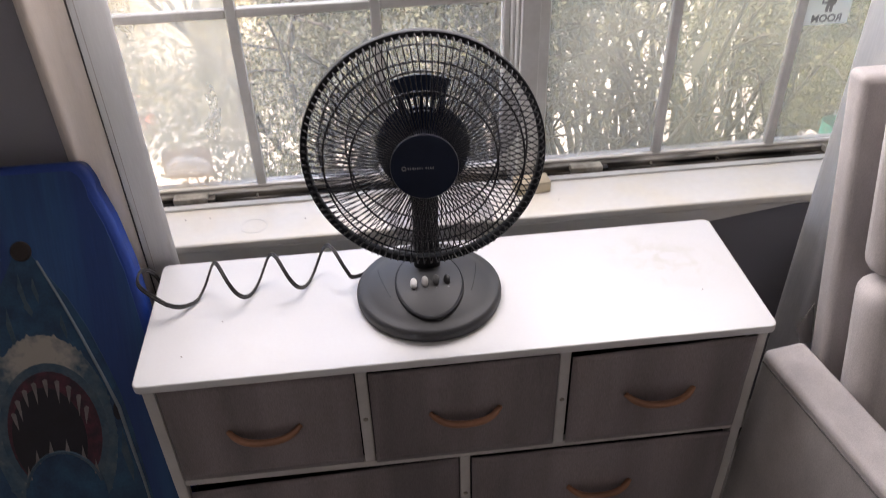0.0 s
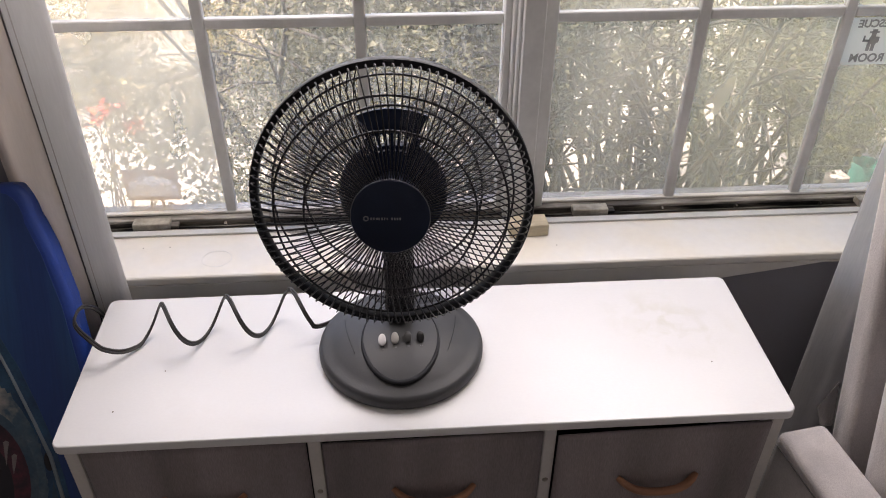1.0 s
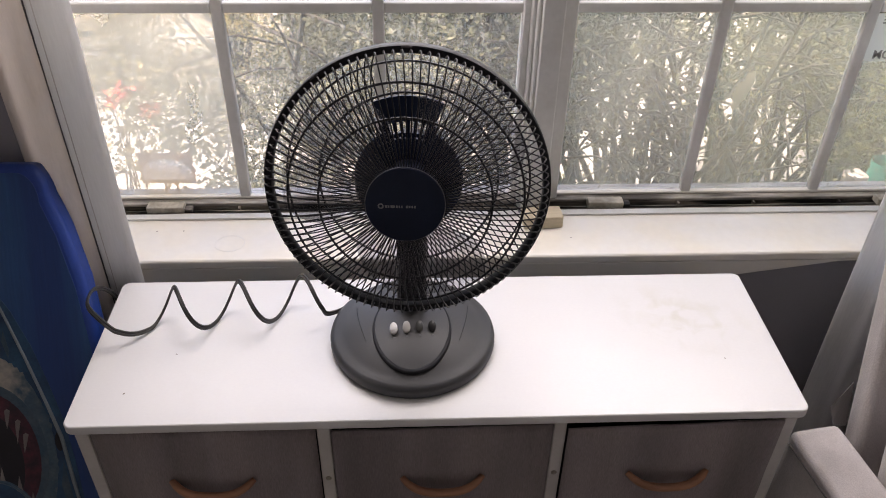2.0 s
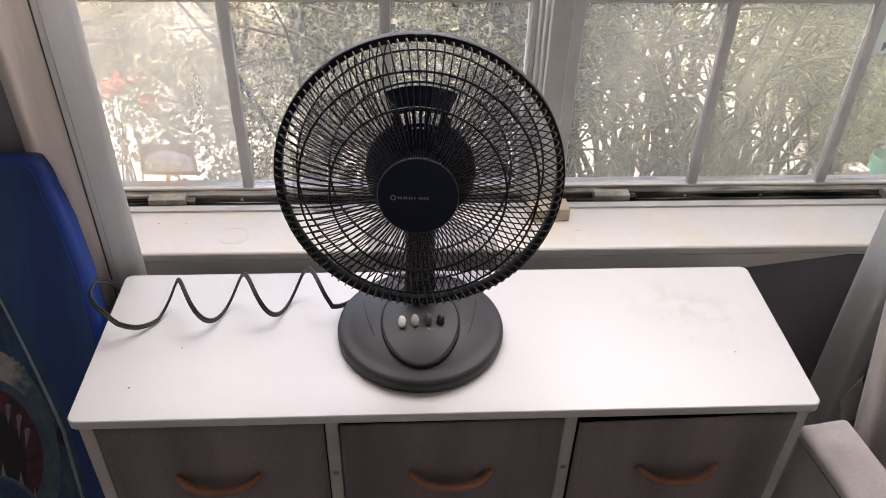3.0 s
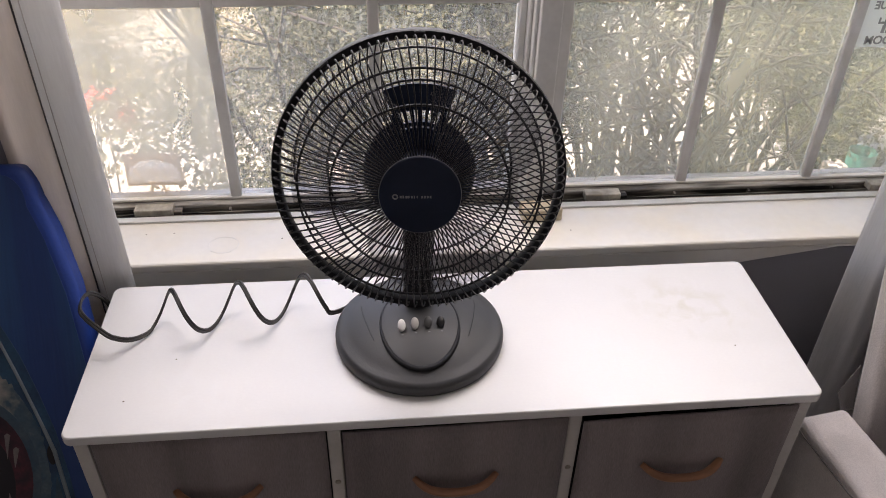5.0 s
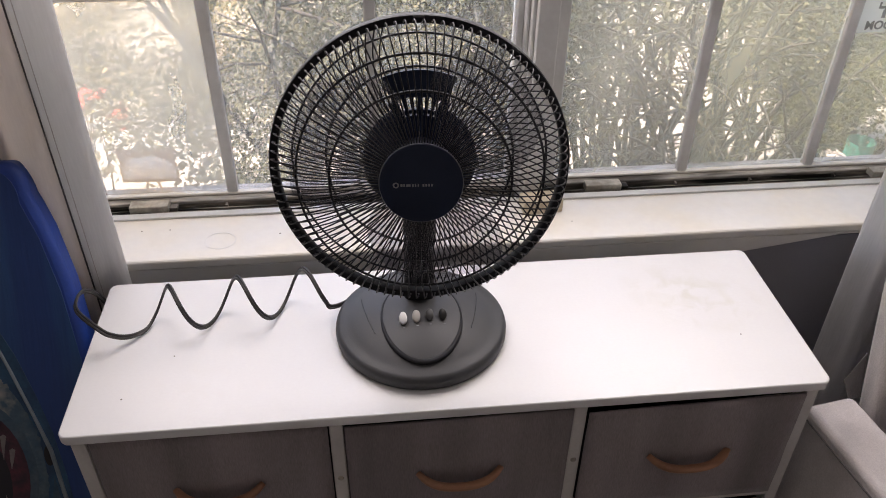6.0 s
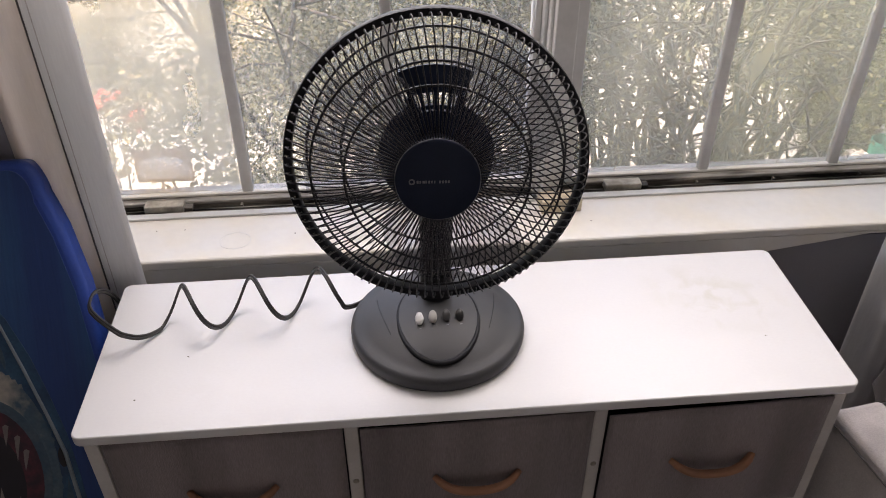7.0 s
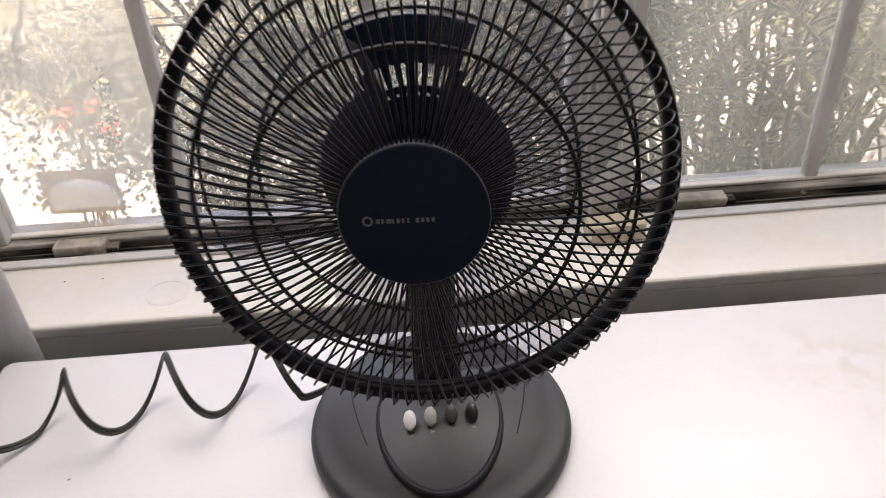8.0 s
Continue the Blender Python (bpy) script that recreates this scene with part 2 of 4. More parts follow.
M_SNOUT = snout_material("print_shark_muzzle")
M_RIM = material("print_shark_teal", (0.060, 0.095, 0.125), rough=0.55, var=0.2, scale=30, fine=220, bump=0.1, second=(0.02, 0.06, 0.10))
M_GUM = material("print_gum_red", (0.085, 0.016, 0.032), rough=0.55, var=0.3, scale=50, fine=220, bump=0.1, second=(0.022, 0.008, 0.018))
M_MAW = material("print_maw_dark", (0.008, 0.007, 0.014), rough=0.55, var=0.2, scale=20)
M_TOOTH = material("print_tooth", (0.20, 0.175, 0.175), rough=0.55, var=0.15, scale=60, fine=220)
M_PLUG = material("leash_plug", (0.02, 0.012, 0.01), rough=0.6, var=0.1)
M_LEASH = material("leash_grey", (0.19, 0.235, 0.27), rough=0.6, var=0.1)
# plaque board and arch made translucent, so their unlit near side glows bright
M_PLAQUE = backlit(material("plaque_weathered_wood", (0.55, 0.46, 0.36), rough=0.8, var=0.15, scale=30, fine=200, bump=0.3, stretch=(0.3, 1, 1)), 0.8, (0.78, 0.62, 0.47))
M_PLAQUE2 = backlit(material("plaque_cream", (0.66, 0.57, 0.46), rough=0.7, var=0.1, scale=25, fine=150, second=(0.58, 0.48, 0.38)), 0.8, (0.80, 0.69, 0.54))
M_BARK = material("bark_brown", (0.045, 0.036, 0.029), rough=0.9, var=0.3, scale=30, fine=120, bump=0.6)
M_SOIL = material("garden_ground", (0.38, 0.350, 0.305), rough=0.95, var=0.25, scale=2.2, fine=40, bump=0.8, second=(0.34, 0.312, 0.27))
M_SIDING = material("shed_siding", (0.20, 0.165, 0.125), rough=0.8, var=0.15, scale=4, fine=80, bump=0.3)
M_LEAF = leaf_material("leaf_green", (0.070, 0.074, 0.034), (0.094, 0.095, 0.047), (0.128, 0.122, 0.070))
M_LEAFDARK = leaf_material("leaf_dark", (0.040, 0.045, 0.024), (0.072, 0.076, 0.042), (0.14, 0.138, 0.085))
M_LEAFOLIVE = leaf_material("leaf_olive", (0.105, 0.112, 0.036), (0.135, 0.138, 0.052), (0.165, 0.158, 0.070))
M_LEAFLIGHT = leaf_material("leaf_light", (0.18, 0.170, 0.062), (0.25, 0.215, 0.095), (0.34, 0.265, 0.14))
M_LEAFRED = leaf_material("leaf_red", (0.62, 0.07, 0.05), (0.66, 0.13, 0.08), (0.64, 0.2, 0.11))
M_LITTER = leaf_material("leaf_litter", (0.34, 0.29, 0.22), (0.44, 0.38, 0.29), (0.55, 0.49, 0.39))
M_GLASS = glass_material("window_glass", 0.20, 0.06)
M_GLASSHAZY = glass_material("window_glass_hazy", 0.33, 0.05)
M_GLASSDIRTY = glass_material("window_glass_dirty", 0.13, 0.21, 0.54)
M_GLASSB = glass_material("window_glass_film", 0.27, 0.08, dirt=(0.84, 0.765, 0.56))
M_GLASSC = glass_material("window_glass_thick_film", 0.29, 0.08, dirt=(0.84, 0.77, 0.53))
M_STICKER = backlit(material("sticker_white", (0.86, 0.86, 0.84), rough=0.5, var=0.04, scale=30), 0.8, (0.93, 0.94, 0.91))
M_STICKERINK = material("sticker_ink", (0.40, 0.40, 0.39), rough=0.5, var=0.1)
M_TEAL = material("plastic_teal", (0.05, 0.28, 0.22), rough=0.5, var=0.1)
M_PALEBOX = material("pale_box", (0.55, 0.50, 0.44), rough=0.7, var=0.1)
M_STAIN = material("dried_stain", (0.73, 0.71, 0.66), rough=0.4, var=0.03, scale=70, second=(0.76, 0.75, 0.73), spread=0.55)
M_SPECK = material("dark_speck", (0.12, 0.09, 0.07), rough=0.8, var=0.1)


# ---- geometry helpers ----
class Geo:
    """Collects vertices and faces for one mesh."""

    def __init__(self):
        self.v, self.f = [], []

    def box(self, x0, x1, y0, y1, z0, z1):
        i = len(self.v)
        self.v += [(x, y, z) for z in (z0, z1) for y in (y0, y1) for x in (x0, x1)]
        self.f += [tuple(i + k for k in q) for q in ((0, 2, 3, 1), (4, 5, 7, 6), (0, 1, 5, 4), (2, 6, 7, 3), (0, 4, 6, 2), (1, 3, 7, 5))]
        return self

    def tube(self, pts, r, seg=6, closed=False, flat=1.0):
        pts = [Vector(p) for p in pts]
        n, i0 = len(pts), len(self.v)
        side = None
        for i, p in enumerate(pts):
            a = pts[(i - 1) % n] if (closed or i) else p
            b = pts[(i + 1) % n] if (closed or i < n - 1) else p
            d = (b - a).normalized()
            if side is None:
                side = d.orthogonal().normalized()
            side = (side - d * side.dot(d)).normalized()
            up = d.cross(side)
            rr = r[i] if isinstance(r, (list, tuple)) else r
            for k in range(seg):
                w = 2 * math.pi * k / seg
                q = p + side * (rr * flat * math.cos(w)) + up * (rr * math.sin(w))
                self.v.append(tuple(q))
        for i in range(n if closed else n - 1):
            j = (i + 1) % n
            for k in range(seg):
                l = (k + 1) % seg
                self.f.append((i0 + i * seg + k, i0 + i * seg + l, i0 + j * seg + l, i0 + j * seg + k))
        if not closed:
            self.f.append(tuple(i0 + k for k in reversed(range(seg))))
            self.f.append(tuple(i0 + (n - 1) * seg + k for k in range(seg)))
        return self

    def lathe(self, prof, seg=48, sx=1.0, sy=1.0, cx=0.0, cy=0.0):
        """Turns (radius, z) round z; end radii of 0 close it."""
        i0 = len(self.v)
        for r, z in prof:
            for k in range(seg):
                w = 2 * math.pi * k / seg
                self.v.append((cx + sx * max(r, 1e-5) * math.cos(w), cy + sy * max(r, 1e-5) * math.sin(w), z))
        for i in range(len(prof) - 1):
            for k in range(seg):
                l = (k + 1) % seg
                self.f.append((i0 + i * seg + k, i0 + i * seg + l, i0 + (i + 1) * seg + l, i0 + (i + 1) * seg + k))
        self.f.append(tuple(i0 + k for k in reversed(range(seg))))
        self.f.append(tuple(i0 + (len(prof) - 1) * seg + k for k in range(seg)))
        return self

    def prism(self, poly, y0, y1):
        """A polygon in x, z drawn out from y0 to y1."""
        i, n = len(self.v), len(poly)
        self.v += [(x, y0, z) for x, z in poly] + [(x, y1, z) for x, z in poly]
        self.f.append(tuple(i + k for k in range(n)))
        self.f.append(tuple(i + n + k for k in reversed(range(n))))
        for k in range(n):
            l = (k + 1) % n
            self.f.append((i + k, i + n + k, i + n + l, i + l))
        return self

    def grid(self, fn, nu, nv):
        i0 = len(self.v)
        for j in range(nv + 1):
            for i in range(nu + 1):
                self.v.append(tuple(fn(i / nu, j / nv)))
        for j in range(nv):
            for i in range(nu):
                a = i0 + j * (nu + 1) + i
                self.f.append((a, a + 1, a + nu + 2, a + nu + 1))
        return self

    def mesh(self, name, mat, smooth=False):
        me = bpy.data.meshes.new(name)
        me.from_pydata(self.v, [], self.f)
        bm = bmesh.new()
        bm.from_mesh(me)
        bmesh.ops.recalc_face_normals(bm, faces=bm.faces)
        bm.to_mesh(me)
        bm.free()
        me.materials.append(mat)
        if smooth:
            me.shade_smooth()
        return me


def part(name, geo, mat, parent=None, label="", smooth=False, bevel=0.0, solid=0.0, segments=2):
    ob = new(name, geo.mesh(name, mat, smooth) if isinstance(geo, Geo) else geo)
    if solid:
        md = ob.modifiers.new("thickness", 'SOLIDIFY')
        md.thickness, md.offset = solid, 0
    if bevel:
        md = ob.modifiers.new("edges", 'BEVEL')
        md.width, md.segments, md.limit_method = bevel, segments, 'ANGLE'
    if parent:
        ob.parent = parent
    if label:
        ob["label"] = label
    return ob


def thing(name, label, category, group="", kind="", at=None):
    ob = new(name)
    ob.empty_display_size = 0.05
    if at is not None:
        ob.matrix_world = at
    return tagged(ob, label, category, group, kind)


def box(*a):
    return Geo().box(*a)


def auto_smooth(ob, angle=40):
    ob.data.shade_smooth()
    ob.data.set_sharp_from_angle(angle=radians(angle))
    return ob


# ---- the room ----
WY0, WY1 = 0.375, 0.60           # window wall, inside and outside face
WX0, WX1, WZ0, WZ1 = -0.625, 1.03, 0.66, 2.10
tagged(part("floor", box(-1.8, 2.2, -2.9, WY0, -0.1, 0.0), M_FLOOR), "grey-brown carpeted bedroom floor", "floor", kind="structure")
tagged(part("ceiling", box(-1.9, 2.3, -3.0, WY1, 2.44, 2.54), M_CEIL), "plain white painted ceiling", "ceiling", kind="structure")
wall = Geo()
wall.box(-1.9, 2.3, WY0, WY1, -0.5, WZ0)
wall.box(-1.9, WX0, WY0, WY1, WZ0, 2.44)
wall.box(WX1, 2.3, WY0, WY1, WZ0, 2.44)
wall.box(WX0, WX1, WY0, WY1, WZ1, 2.44)
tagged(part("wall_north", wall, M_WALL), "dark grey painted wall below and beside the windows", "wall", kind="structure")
tagged(part("wall_south", box(-1.9, 2.3, -3.0, -2.9, 0, 2.44), M_ROOM), "unseen bedroom wall, kept pale to bounce light", "wall", kind="structure")
tagged(part("wall_west", box(-1.9, -1.8, -2.9, WY0, 0, 2.44), M_ROOM), "unseen bedroom wall, kept pale to bounce light", "wall", kind="structure")
tagged(part("wall_east", box(2.2, 2.3, -2.9, WY0, 0, 2.44), M_ROOM), "unseen bedroom wall, kept pale to bounce light", "wall", kind="structure")
tagged(part("baseboard", box(-1.8, 2.2, WY0 - 0.014, WY0 - 0.002, 0.0, 0.09), M_TRIM, bevel=0.003), "white painted baseboard under the window wall", "baseboard", kind="structure")

# window stool with a rounded nose, and the apron below it
stool = part("window_sill", box(WX0 - 0.05, WX1 + 0.05, 0.352, 0.486, 0.682, 0.700), M_TRIM, bevel=0.005, segments=3)
tagged(stool, "white painted window sill, scuffed, with small specks", "window sill", kind="structure")
# slanted lower edge traces a contact shadow, built into the shape
apron = Geo().prism([(WX0 - 0.03, 0.636), (0.44, 0.636), (0.71, 0.677), (WX1 + 0.03, 0.677), (WX1 + 0.03, 0.6815), (WX0 - 0.03, 0.6815)], 0.3545, 0.374)
tagged(part("trim_apron", apron, M_TRIM, bevel=0.002), "white painted trim under the window sill, tapered along a shadow's edge", "trim", kind="structure")
jambs = Geo().box(WX0, WX0 + 0.02, WY0, 0.56, 0.701, WZ1).box(WX1 - 0.02, WX1, WY0, 0.56, 0.701, WZ1).box(WX0 + 0.02, WX1 - 0.02, WY0, 0.56, WZ1 - 0.02, WZ1)
tagged(part("trim_jamb", jambs, M_TRIM, bevel=0.002), "white painted window jamb and head lining", "trim", kind="structure")
mull = Geo().box(0.169, 0.203, 0.470, 0.58, 0.7005, WZ1 - 0.02).box(0.163, 0.169, 0.484, 0.58, 0.7005, WZ1 - 0.02).box(0.157, 0.163, 0.500, 0.58, 0.7005, WZ1 - 0.02).box(0.203, 0.208, 0.494, 0.58, 0.7005, WZ1 - 0.02)
tagged(part("trim_mullion", mull, M_SASH, bevel=0.002), "white upright post between the two windows", "trim", kind="structure")
# outdoor face below the glass, and the outer sill
tagged(part("outer_sill", box(WX0, WX1, 0.561, 0.600, 0.650, 0.6865), M_DIRTY, bevel=0.003), "weathered outdoor window ledge", "window sill", kind="structure")


def window_unit(name, x0, x1, bars, latches, dirty, label, left=0.026, right=0.026):
    """A double-hung unit: grimy track, lower and upper sash with flat muntins and panes."""
    w = thing(name, label, "window", kind="structure", at=pose((x0 + x1) / 2, 0.53, 0.70))
    inv = w.matrix_world.inverted()

    def put(n, geo, mat, parent=w, **k):
        o = part(n, geo, mat, parent, **k)
        o.matrix_parent_inverse = inv if parent is w else Matrix()
        return o
    zr, zm, zt = 0.7065, 1.42, 2.06
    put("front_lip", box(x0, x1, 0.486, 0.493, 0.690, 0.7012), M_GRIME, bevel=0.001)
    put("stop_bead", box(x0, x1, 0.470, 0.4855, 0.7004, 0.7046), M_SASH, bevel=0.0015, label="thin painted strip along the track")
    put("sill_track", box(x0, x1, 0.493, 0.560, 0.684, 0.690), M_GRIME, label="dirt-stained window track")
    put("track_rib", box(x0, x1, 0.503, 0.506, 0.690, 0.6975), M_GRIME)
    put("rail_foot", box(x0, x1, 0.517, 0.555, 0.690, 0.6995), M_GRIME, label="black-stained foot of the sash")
    put("bottom_rail", box(x0, x1, 0.515, 0.556, 0.6995, zr), M_DIRTY, bevel=0.002, label="weathered grimy bottom rail")
    put("glazing_bead", box(x0 + 0.02, x1 - 0.02, 0.529, 0.540, zr + 0.0005, zr + 0.006), M_TRIM, bevel=0.002)
    put("left_stile", box(x0, x0 + left, 0.518, 0.556, zr, zm), M_SASH, bevel=0.002)
    put("right_stile", box(x1 - right, x1, 0.518, 0.556, zr, zm), M_SASH, bevel=0.002)
    put("meeting_rail", box(x0, x1, 0.514, 0.560, zm, zm + 0.045), M_SASH, bevel=0.003)
    put("upper_left_stile", box(x0, x0 + left, 0.530, 0.560, zm + 0.045, zt), M_SASH, bevel=0.002)
    put("upper_right_stile", box(x1 - right, x1, 0.530, 0.560, zm + 0.045, zt), M_SASH, bevel=0.002)
    put("top_rail", box(x0, x1, 0.528, 0.560, zt, zt + 0.035), M_SASH, bevel=0.002)
    for k, bx in enumerate(bars):
        put("upright_muntin", box(bx - 0.0095, bx + 0.0095, 0.530, 0.546, zr + 0.002, zm), M_SASH, bevel=0.003)
        put("upright_muntin", box(bx - 0.0095, bx + 0.0095, 0.538, 0.552, zm + 0.045, zt), M_SASH, bevel=0.003)
    edges = [x0 + left, *bars, x1 - right]
    for k in range(len(edges) - 1):
        a = edges[k] + (0.0095 if k else 0)
        b = edges[k + 1] - (0.0095 if k < len(edges) - 2 else 0)
        put("cross_muntin", box(a, b, 0.531, 0.545, 1.055, 1.073), M_SASH, bevel=0.003)
        put("cross_muntin", box(a, b, 0.539, 0.551, 1.75, 1.768), M_SASH, bevel=0.003)
        for z0, z1 in ((zr, 1.055), (1.073, zm)):
            p = put("pane", box(a, b, 0.5375, 0.5405, z0, z1), dirty[k])
            p.visible_shadow = False
        for z0, z1 in ((zm + 0.045, 1.75), (1.768, zt)):
            p = put("pane", box(a, b, 0.5445, 0.5475, z0, z1), M_GLASS)
            p.visible_shadow = False
    for lx in latches:
        g = Geo().box(lx, lx + 0.066, 0.493, 0.5148, 0.6985, 0.7125)
        l = put("lift_latch", g, M_LATCH, label="yellowed plastic sash latch", bevel=0.002)
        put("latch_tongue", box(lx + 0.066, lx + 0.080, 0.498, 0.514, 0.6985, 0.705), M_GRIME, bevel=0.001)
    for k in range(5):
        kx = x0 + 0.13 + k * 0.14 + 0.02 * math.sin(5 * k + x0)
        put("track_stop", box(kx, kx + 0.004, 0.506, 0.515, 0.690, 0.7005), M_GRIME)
    return w


window_unit("window_1", -0.605, 0.157, (-0.342, -0.087), (-0.514,), (M_GLASSHAZY, M_GLASSDIRTY, M_GLASSDIRTY), "white double-hung window with muntins, dusty glass and grimy track", right=0.011)
window_unit("window_2", 0.208, 1.01, (0.479, 0.725), (0.288, 0.835), (M_GLASSB, M_GLASSC, M_GLASSC), "white double-hung window with muntins and dusty glass over shrubs", left=0.025)


# ---- dresser ----
def bow_handle(parent, x, y, z):
    """Bent strap pull: two flat feet and a hanging bow."""
    g = Geo()
    pts = []
    for k in range(17):
        u = -1 + 2 * k / 16
        pts.append((x + 0.057 * u, y - 0.003 - 0.017 * (1 - u ** 4), z - 0.002 - 0.0145 * (1 - u * u)))
    r = [0.0122 * (1 - 0.30 * abs(-1 + k / 8) ** 5) for k in range(17)]
    g.tube(pts, r, 8, flat=0.5)
    h = part("handle", g, M_HANDLE, parent, "tan curved strap handle", smooth=True)
    h.matrix_parent_inverse = Matrix()
    return h


def fabric_drawer(parent, x0, x1, z0, z1, out, sag, handle=True):
    """Soft cloth drawer: the front bulges a little and its top edge sags."""
    g = Geo()

    def front(u, v):
        bulge = 0.004 * math.sin(math.pi * u) * math.sin(math.pi * v)
        drop = (sag * (1 - u) + 0.25 * sag * u) * v
        wob = 0.0012 * noise.noise(Vector((u * 5 + x0 * 9, v * 4, z0 * 7)))
        return (x0 + (x1 - x0) * u, out - bulge + wob, z0 + (z1 - z0) * v - drop)
    g.grid(front, 24, 14)
    d = part("drawer", g, M_DRAWER, parent, "taupe linen-look fabric drawer front", smooth=True, solid=0.004)
    d.matrix_parent_inverse = dresser_inv
    body = Geo().box(x0 + 0.003, x1 - 0.003, 0.012, 0.270, z0 + 0.002, z0 + 0.008)
    body.box(x0 + 0.003, x0 + 0.007, 0.012, 0.270, z0 + 0.008, z1 - sag - 0.014).box(x1 - 0.007, x1 - 0.003, 0.012, 0.270, z0 + 0.008, z1 - sag - 0.014)
    body.box(x0 + 0.007, x1 - 0.007, 0.264, 0.270, z0 + 0.008, z1 - sag - 0.014)
    b = part("bin", body, M_BIN, d, "dark inner bin")
    if handle:
        bow_handle(d, (x0 + x1) / 2, out - 0.003, z0 + (z1 - z0) * 0.535)
    return d


dresser = thing("dresser", "low white-topped dresser with taupe fabric drawers and tan handles", "dresser", at=pose(0, 0.15, 0))
dresser_inv = dresser.matrix_world.inverted()


def dpart(n, geo, mat, **k):
    o = part(n, geo, mat, dresser, **k)
    o.matrix_parent_inverse = dresser_inv
    return o


def rounded_slab(x0, x1, y0, y1, z0, z1, r, seg=6):
    g = Geo()
    ring = []
    for cx, cy, a0 in ((x1 - r, y1 - r, 0), (x0 + r, y1 - r, 90), (x0 + r, y0 + r, 180), (x1 - r, y0 + r, 270)):
        for k in range(seg + 1):
            a = radians(a0 + 90 * k / seg)
            ring.append((cx + r * math.cos(a), cy + r * math.sin(a)))
    n = len(ring)
    g.v = [(x, y, z0) for x, y in ring] + [(x, y, z1) for x, y in ring]
    g.f = [tuple(reversed(range(n))), tuple(range(n, 2 * n))] + [(k, (k + 1) % n, n + (k + 1) % n, n + k) for k in range(n)]
    return g


auto_smooth(dpart("top", rounded_slab(-0.502, 0.502, -0.002, 0.298, 0.685, H, 0.012), M_TOP, bevel=0.0018, label="white laminate dresser top with faint stains"))
for sx in (-1, 1):
    for y0, y1 in ((0.004, 0.024), (0.272, 0.292)):
        dpart("post", box(min(sx * 0.474, sx * 0.492), max(sx * 0.474, sx * 0.492), y0, y1, 0.0, 0.6845), M_FRAME, bevel=0.002)
    for z in (0.452, 0.226, 0.02):
        dpart("side_rail", box(min(sx * 0.476, sx * 0.490), max(sx * 0.476, sx * 0.490), 0.024, 0.272, z, z + 0.014), M_FRAME, bevel=0.0015)
for z in (0.452, 0.226, 0.02):
    dpart("front_rail", box(-0.474, 0.474, 0.005, 0.021, z, z + 0.014), M_FRAME, bevel=0.0015)
    dpart("back_rail", box(-0.474, 0.474, 0.275, 0.290, z, z + 0.014), M_FRAME, bevel=0.0015)
for x, z0, z1 in ((-0.162, 0.466, 0.6845), (0.162, 0.466, 0.6845), (0.0, 0.240, 0.452), (-0.162, 0.034, 0.226), (0.162, 0.034, 0.226)):
    dpart("divider", box(x - 0.009, x + 0.009, 0.005, 0.021, z0, z1), M_FRAME, bevel=0.0015)
for x0, x1, sag, out in ((-0.472, -0.173, 0.001, 0.006), (-0.151, 0.151, 0.006, 0.002), (0.173, 0.472, 0.0115, 0.001)):
    fabric_drawer(dresser, x0, x1, 0.468, 0.682, out, sag)
for x0, x1, sag, out in ((-0.472, -0.011, 0.024, 0.010), (0.011, 0.472, 0.001, 0.001)):
    fabric_drawer(dresser, x0, x1, 0.242, 0.450, out, sag)
for x0, x1 in ((-0.472, -0.173), (-0.151, 0.151), (0.173, 0.472)):
    fabric_drawer(dresser, x0, x1, 0.036, 0.224, 0.005, 0.001)

# ---- fan ----
FC = Vector((-0.043, 0.092, 1.008))
fan = thing("desk_fan", "black plastic oscillating desk fan with wire guard standing on the dresser", "fan", at=pose(-0.039, 0.14, H))
fan_inv = fan.matrix_world.inverted()
HEAD = Matrix.Translation(FC) @ Euler((radians(90 - 9.3), 0, radians(-3.5))).to_matrix().to_4x4()   # local z points out of the front, y up


def fpart(n, geo, mat, head=True, parent=None, **k):
    o = part(n, geo, mat, parent or fan, **k)
    if parent is None:
        o.matrix_parent_inverse = fan_inv
        if head:
            o.matrix_basis = HEAD
    return o


prof = [(0.0, H + 0.0005), (0.1180, H + 0.0005), (0.1198, H + 0.002), (0.1208, H + 0.006), (0.1208, H + 0.0130), (0.1198, H + 0.0168), (0.1172, H + 0.0196), (0.1135, H + 0.0214)]
prof += [(0.1070 * q, H + 0.0225 + 0.0255 * (1 - q ** 2.2)) for q in (1, 0.92, 0.82, 0.7, 0.55, 0.4, 0.25, 0.1, 0.0)]
auto_smooth(fpart("base", Geo().lathe(prof, 72, cx=-0.039, cy=0.1535), M_BASE, head=False, label="matt dark grey round foot"), 50)


def dome(x, y):
    q = min(1, math.hypot(x + 0.039, y - 0.1535) / 0.1070)
    return H + 0.0225 + 0.0255 * (1 - q ** 2.2)


# oval control panel lip
lip = []
for k in range(64):
    w = 2 * math.pi * k / 64
    x, y = -0.040 + 0.0545 * math.cos(w), 0.134 + 0.076 * math.sin(w)
    lip.append((x, y, dome(x, y) + 0.0005))
fpart("panel_lip", Geo().tube(lip, [0.0020 + 0.0024 * max(0, -math.sin(2 * math.pi * k / 64)) for k in range(64)], 8, closed=True), M_BLACK, head=False, smooth=True, label="black oval moulding round the buttons")
pg = Geo()
